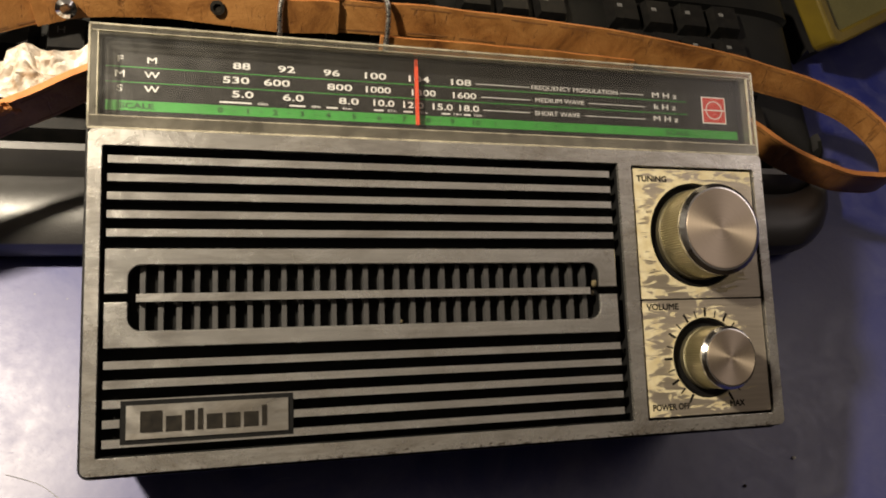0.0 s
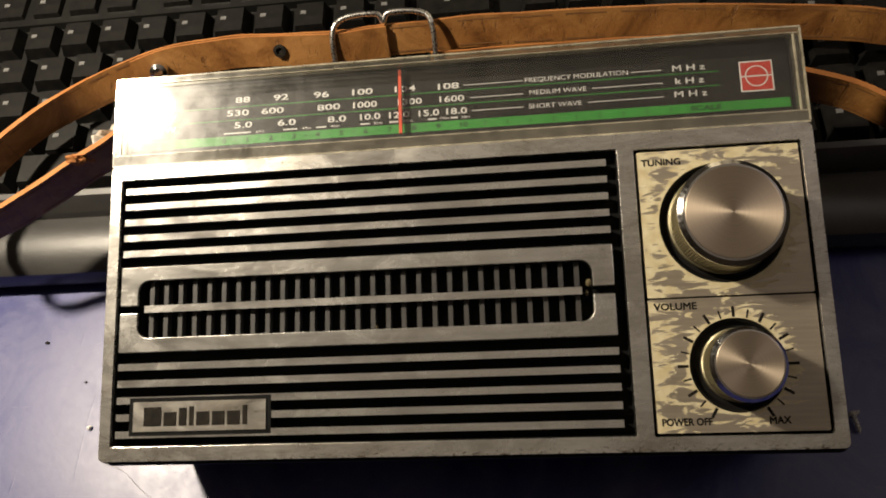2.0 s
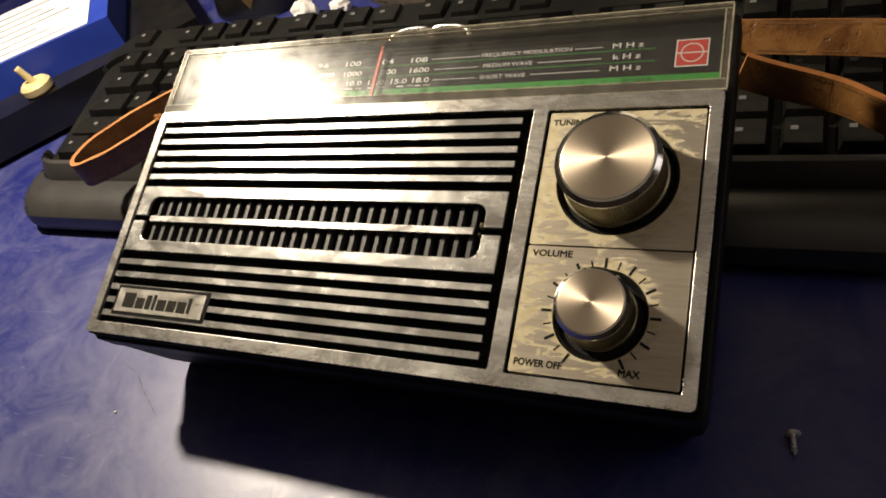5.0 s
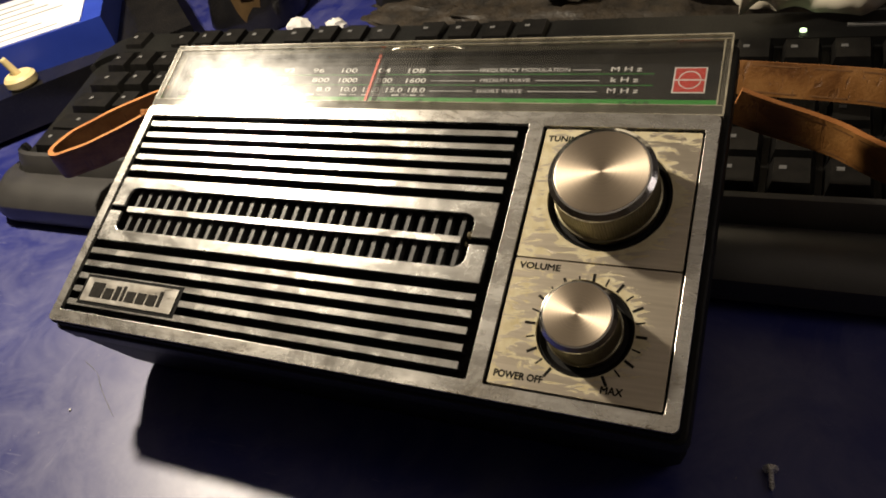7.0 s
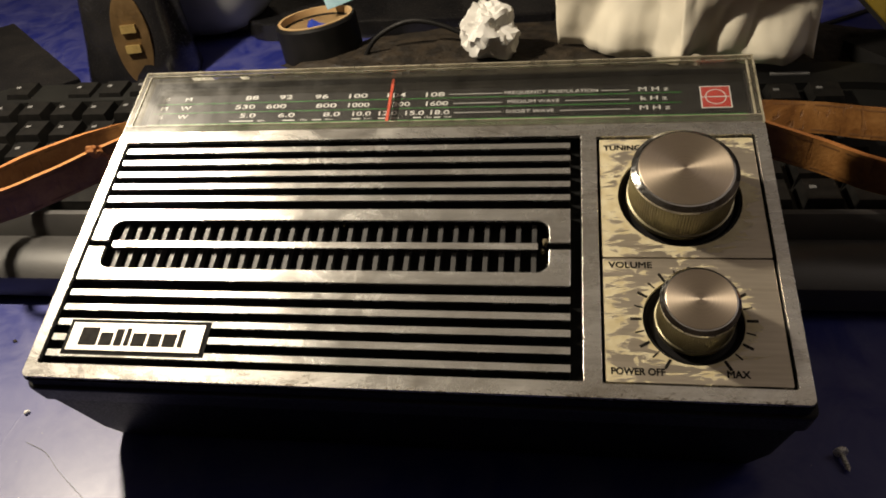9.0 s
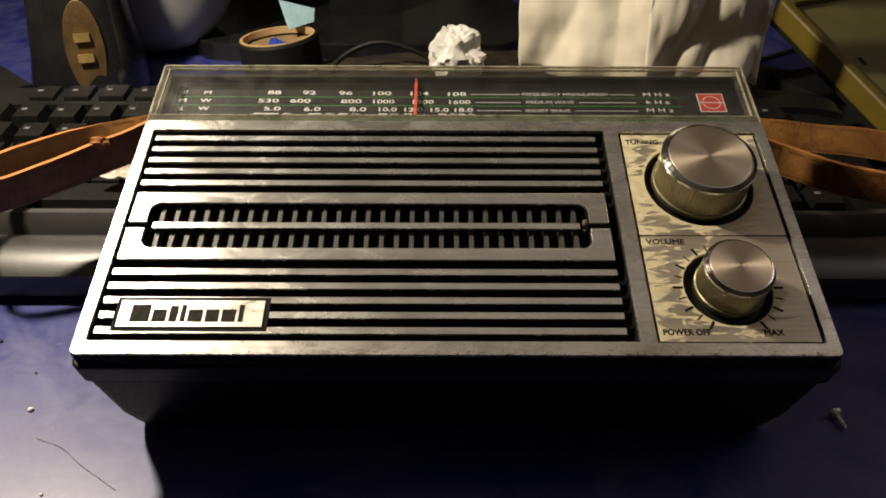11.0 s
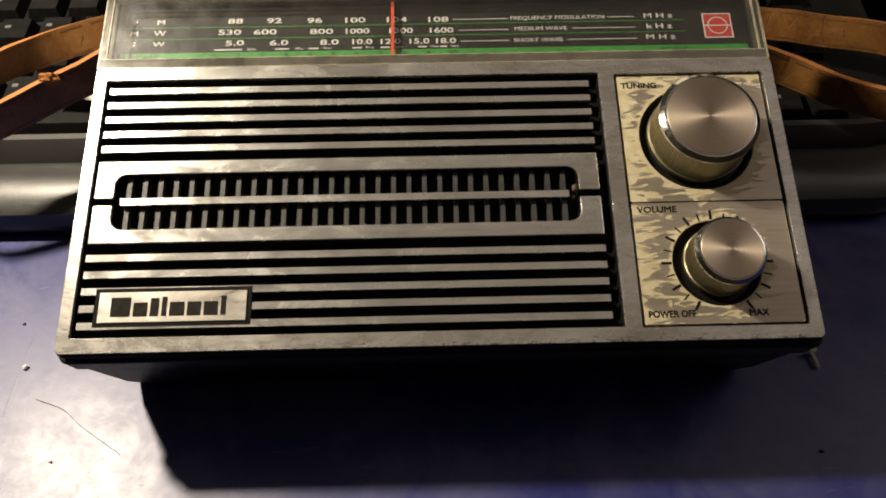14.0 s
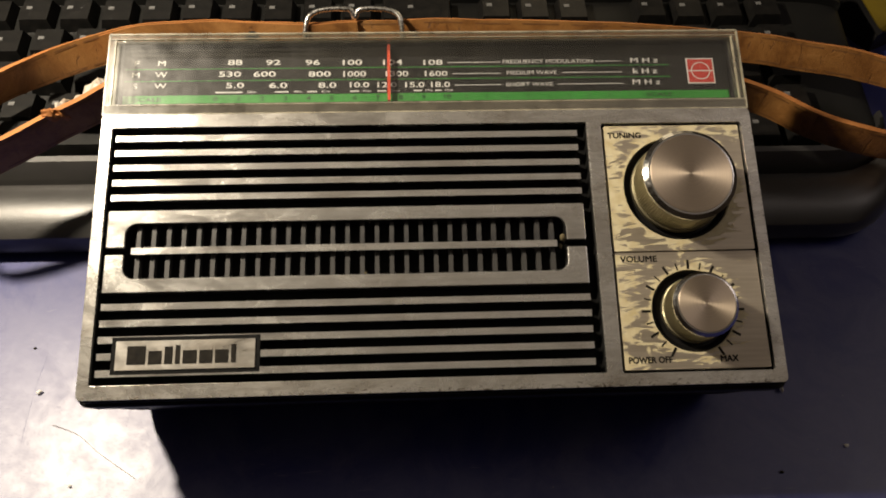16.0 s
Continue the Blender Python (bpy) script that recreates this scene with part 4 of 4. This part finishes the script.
def cable():
    ob = part("cable", tube([(-0.085, 0.315, 0.0015), (-0.082, 0.315, 0.012), (-0.070, 0.315, 0.030), (-0.045, 0.315, 0.040), (-0.015, 0.312, 0.032), (0.012, 0.308, 0.012), (0.035, 0.305, 0.0017), (0.09, 0.31, 0.0017), (0.20, 0.37, 0.0017), (0.33, 0.46, 0.0017)], 0.0016), BLACK, None, "", 70)
    tagged(ob, "thin black cable arching over the table", "cable")


def cable_loops():
    for pts, rad in (([(0.04, 0.42, 0.004), (0.09, 0.33, 0.004), (0.13, 0.285, 0.012), (0.19, 0.270, 0.020), (0.26, 0.30, 0.004), (0.34, 0.36, 0.004)], 0.0036),
                     ([(-0.01, 0.44, 0.003), (0.05, 0.36, 0.003), (0.085, 0.30, 0.003), (0.12, 0.262, 0.003), (0.20, 0.255, 0.003), (0.34, 0.28, 0.003)], 0.0028),
                     ([(0.10, 0.40, 0.003), (0.115, 0.34, 0.003), (0.15, 0.30, 0.003), (0.24, 0.285, 0.003), (0.36, 0.33, 0.003)], 0.0024)):
        ob = part("cable", tube(pts, rad), BLACK, None, "", 70)
        tagged(ob, "black cable lying on the table behind the keyboard", "cable", "cables behind the keyboard")


def tissue():
    ob = part("tissue_wad", crumple(0.0185, (0.95, 0.75, 1.0), 7, 0.42, 4, 1.15), TISSUE, None, "", 28)
    tagged(ob, "crumpled white tissue wad on the dark pouch", "tissue")
    ob.location = (0.005, 0.292, 0.0215)


def paper():
    """A standing folded bag of cream paper: a back panel and a nearer fold."""
    bag = thing("paper_bag", pose(0, 0, 0), "tall creased cream paper bag standing on the dark pouch", "bag")
    for name, a, b, seed, low in (("back_panel", (0.044, 0.300), (0.122, 0.262), 2.0, 0.0275), ("front_fold", (0.104, 0.2285), (0.168, 0.2325), 6.0, 0.0425)):
        bm = bmesh.new()
        nx, nz = 48, 44
        grid = []
        run = Vector((b[0] - a[0], b[1] - a[1], 0))
        out = Vector((run.y, -run.x, 0)).normalized()
        for j in range(nz + 1):
            row = []
            for i in range(nx + 1):
                u, v = i / nx, j / nz
                q = Vector((u * 3, v * 7, seed))
                foot = max(0.0, 1 - v * 4.5) ** 2
                crease = (abs(noise.noise(q * 0.7)) - 0.2) * 0.012 + abs(noise.noise(q * 2.1)) * 0.003 + foot * (noise.noise(Vector((u * 3, v * 14, seed + 5)))) * 0.008
                p = Vector((a[0], a[1], low)) + run * u + out * (crease - 0.055 * v * v)
                p.z += 0.25 * v + 0.008 * abs(noise.noise(Vector((u * 4, seed, 1)))) * (1 - v)
                row.append(bm.verts.new(p))
            grid.append(row)
        for r0, r1 in zip(grid, grid[1:]):
            for i in range(nx):
                bm.faces.new((r0[i], r0[i + 1], r1[i + 1], r1[i]))
        ob = part(name, bm, PAPER, bag, "", 60)
        ob.modifiers.new("thickness", "SOLIDIFY").thickness = 0.0008


def clock():
    """A small yellow-framed dial, leaning back."""
    m = pose(0.240, 0.201, 0.030, 24, 0, 27)
    c = thing("dial_gauge", m, "yellow framed gauge with an olive dial leaning back", "gauge")
    part("frame", slab([rounded(0, 0.15, 0, 0.11, 0.006), rounded(0.007, 0.143, 0.007, 0.103, 0.004)], -0.012, 0.0015, 0.0015), YELLOW, c)
    part("dial_card", box(0.007, 0.143, 0.007, 0.103, -0.010, -0.003), DIAL_CARD, c)
    for x, y, w, h in ((0.030, 0.022, 0.003, 0.006), (0.045, 0.021, 0.003, 0.006), (0.08, 0.020, 0.003, 0.006), (0.02, 0.05, 0.003, 0.006)):
        part("numeral_bar", box(x, x + w, y, y + h, -0.0031, -0.0026), INK, c)
    hand = part("pointer", box(0.0, 0.034, -0.0008, 0.0008, -0.0012, -0.0004), INK, c)
    hand.matrix_basis = pose(0.06, 0.055, 0, 0, 0, 205)
    base = box(0.01, 0.16, 0.012, 0.10, 0.0, 0.026, 0.003)
    base.transform(m.inverted() @ pose(0.240, 0.201, 0, 0, 0, 27))
    part("base", base, BLACK, c)
    part("back", box(0.002, 0.148, 0.002, 0.108, -0.0155, -0.0121, 0.001), BLACK, c)


def pouch():
    bm = crumple(0.05, (3.9, 1.15, 0.27), 11, 0.22, 5, 1.9)
    ob = part("leather_pouch", bm, CLOTH, None, "", 85)
    tagged(ob, "long dark brown crumpled leather pouch behind the keyboard", "pouch")
    ob.location = (0.062, 0.312, 0)


def packet():
    d = thing("black_case", pose(-0.352, 0.155, 0, 0, 0, 47), "flat glossy black plastic case on the table", "case")
    part("shell", box(-0.03, 0.150, 0.0, 0.16, 0.004, 0.030, 0.004), GLOSS_BLACK, d)
    for x, y in ((-0.02, 0.02), (0.13, 0.02), (-0.02, 0.14), (0.13, 0.14)):
        part("foot", lathe([(0.006, 0), (0.006, 0.0045)], 20), BLACK, d).location = (x, y, 0)
    b = thing("card_box", pose(-0.296, 0.238, 0.030, 0, 0, 38), "blue and white printed card box lying on the black case", "box")
    part("carton", box(-0.125, 0.0, 0.0, 0.10, 0, 0.022, 0.0015), BLUE_CARD, b)
    lid = part("label", box(-0.124, -0.014, 0.002, 0.098, 0.0222, 0.0228), WHITE_CARD, b, "white printed label")
    for i in range(7):
        part("print_line", box(-0.115, -0.03 - 0.012 * (i % 3), 0.010 + 0.012 * i, 0.0115 + 0.012 * i, 0.0228, 0.023), LEGEND, lid)
    p = thing("plunger", pose(-0.336, 0.188, 0.0302), "small cream plastic plunger cap standing on the black case", "cap")
    part("disc", lathe([(0.0085, 0), (0.0105, 0.002), (0.0105, 0.006), (0.0085, 0.008), (0, 0.0082)], 40), IVORY, p)
    stem = part("stem", lathe([(0.0026, 0.0), (0.0022, 0.012), (0.0018, 0.013), (0, 0.013)], 20), IVORY, p)
    stem.matrix_basis = pose(0, 0, 0.0075, 8, -14, 0)


def monitor_base():
    m = thing("monitor_base", pose(-0.07, 0.48, 0), "black monitor foot standing behind the keyboard", "monitor")
    part("plate", slab([rounded(-0.13, 0.13, -0.085, 0.085, 0.03)], 0, 0.014, 0.003), GLOSS_BLACK, m)
    part("neck", box(-0.03, 0.03, 0.0, 0.03, 0.0142, 0.22, 0.004), GLOSS_BLACK, m)


def pebble(x, y, s):
    ob = part("cotton_scrap", crumple(0.009 * s, (1.2, 0.8, 0.9), 5 * s, 0.35, 3, 1.5), TISSUE, None, "", 40)
    tagged(ob, "small white tissue scrap on the table", "tissue", "white scraps")
    ob.location = (x, y, 0)


def crumb(x, y, z, size, seed, material, label, category):
    ob = part("crumb", crumple(size, (1.0, 0.8, 0.7), seed, 0.4, 2, 1.6), material, None, "", 40)
    tagged(ob, label, category, "crumbs")
    ob.location = (x, y, z)


def hair(points, label):
    ob = part("fibre", tube([(x, y, 0.0003) for x, y in points], 0.00009, 8, 5), GREY, None, "", 70)
    tagged(ob, label, "fibre", "fibres on the table")


room_shell()
table()
radio()
strap()
keyboard()
screw()
scrap()
stand()
grey_shell()
tape_roll()
cable()
cable_loops()
tissue()
paper()
clock()
pouch()
packet()
monitor_base()
pebble(-0.189, 0.300, 1.0)
pebble(-0.161, 0.303, 0.8)
for n, (x, y, size) in enumerate(((0.151, -0.004, 0.0009), (0.124, -0.013, 0.0008), (-0.148, 0.026, 0.0012), (-0.177, 0.063, 0.0009), (-0.128, -0.010, 0.0007), (-0.155, 0.045, 0.0006))):
    crumb(x, y, 0.0, size, n + 2, TISSUE if n % 2 == 0 else CLOTH, "tiny dust crumb on the blue table", "crumb")
hair(((-0.14, 0.013), (-0.13, 0.009), (-0.121, 0.002), (-0.106, -0.008)), "thin pale fibre lying on the blue table")
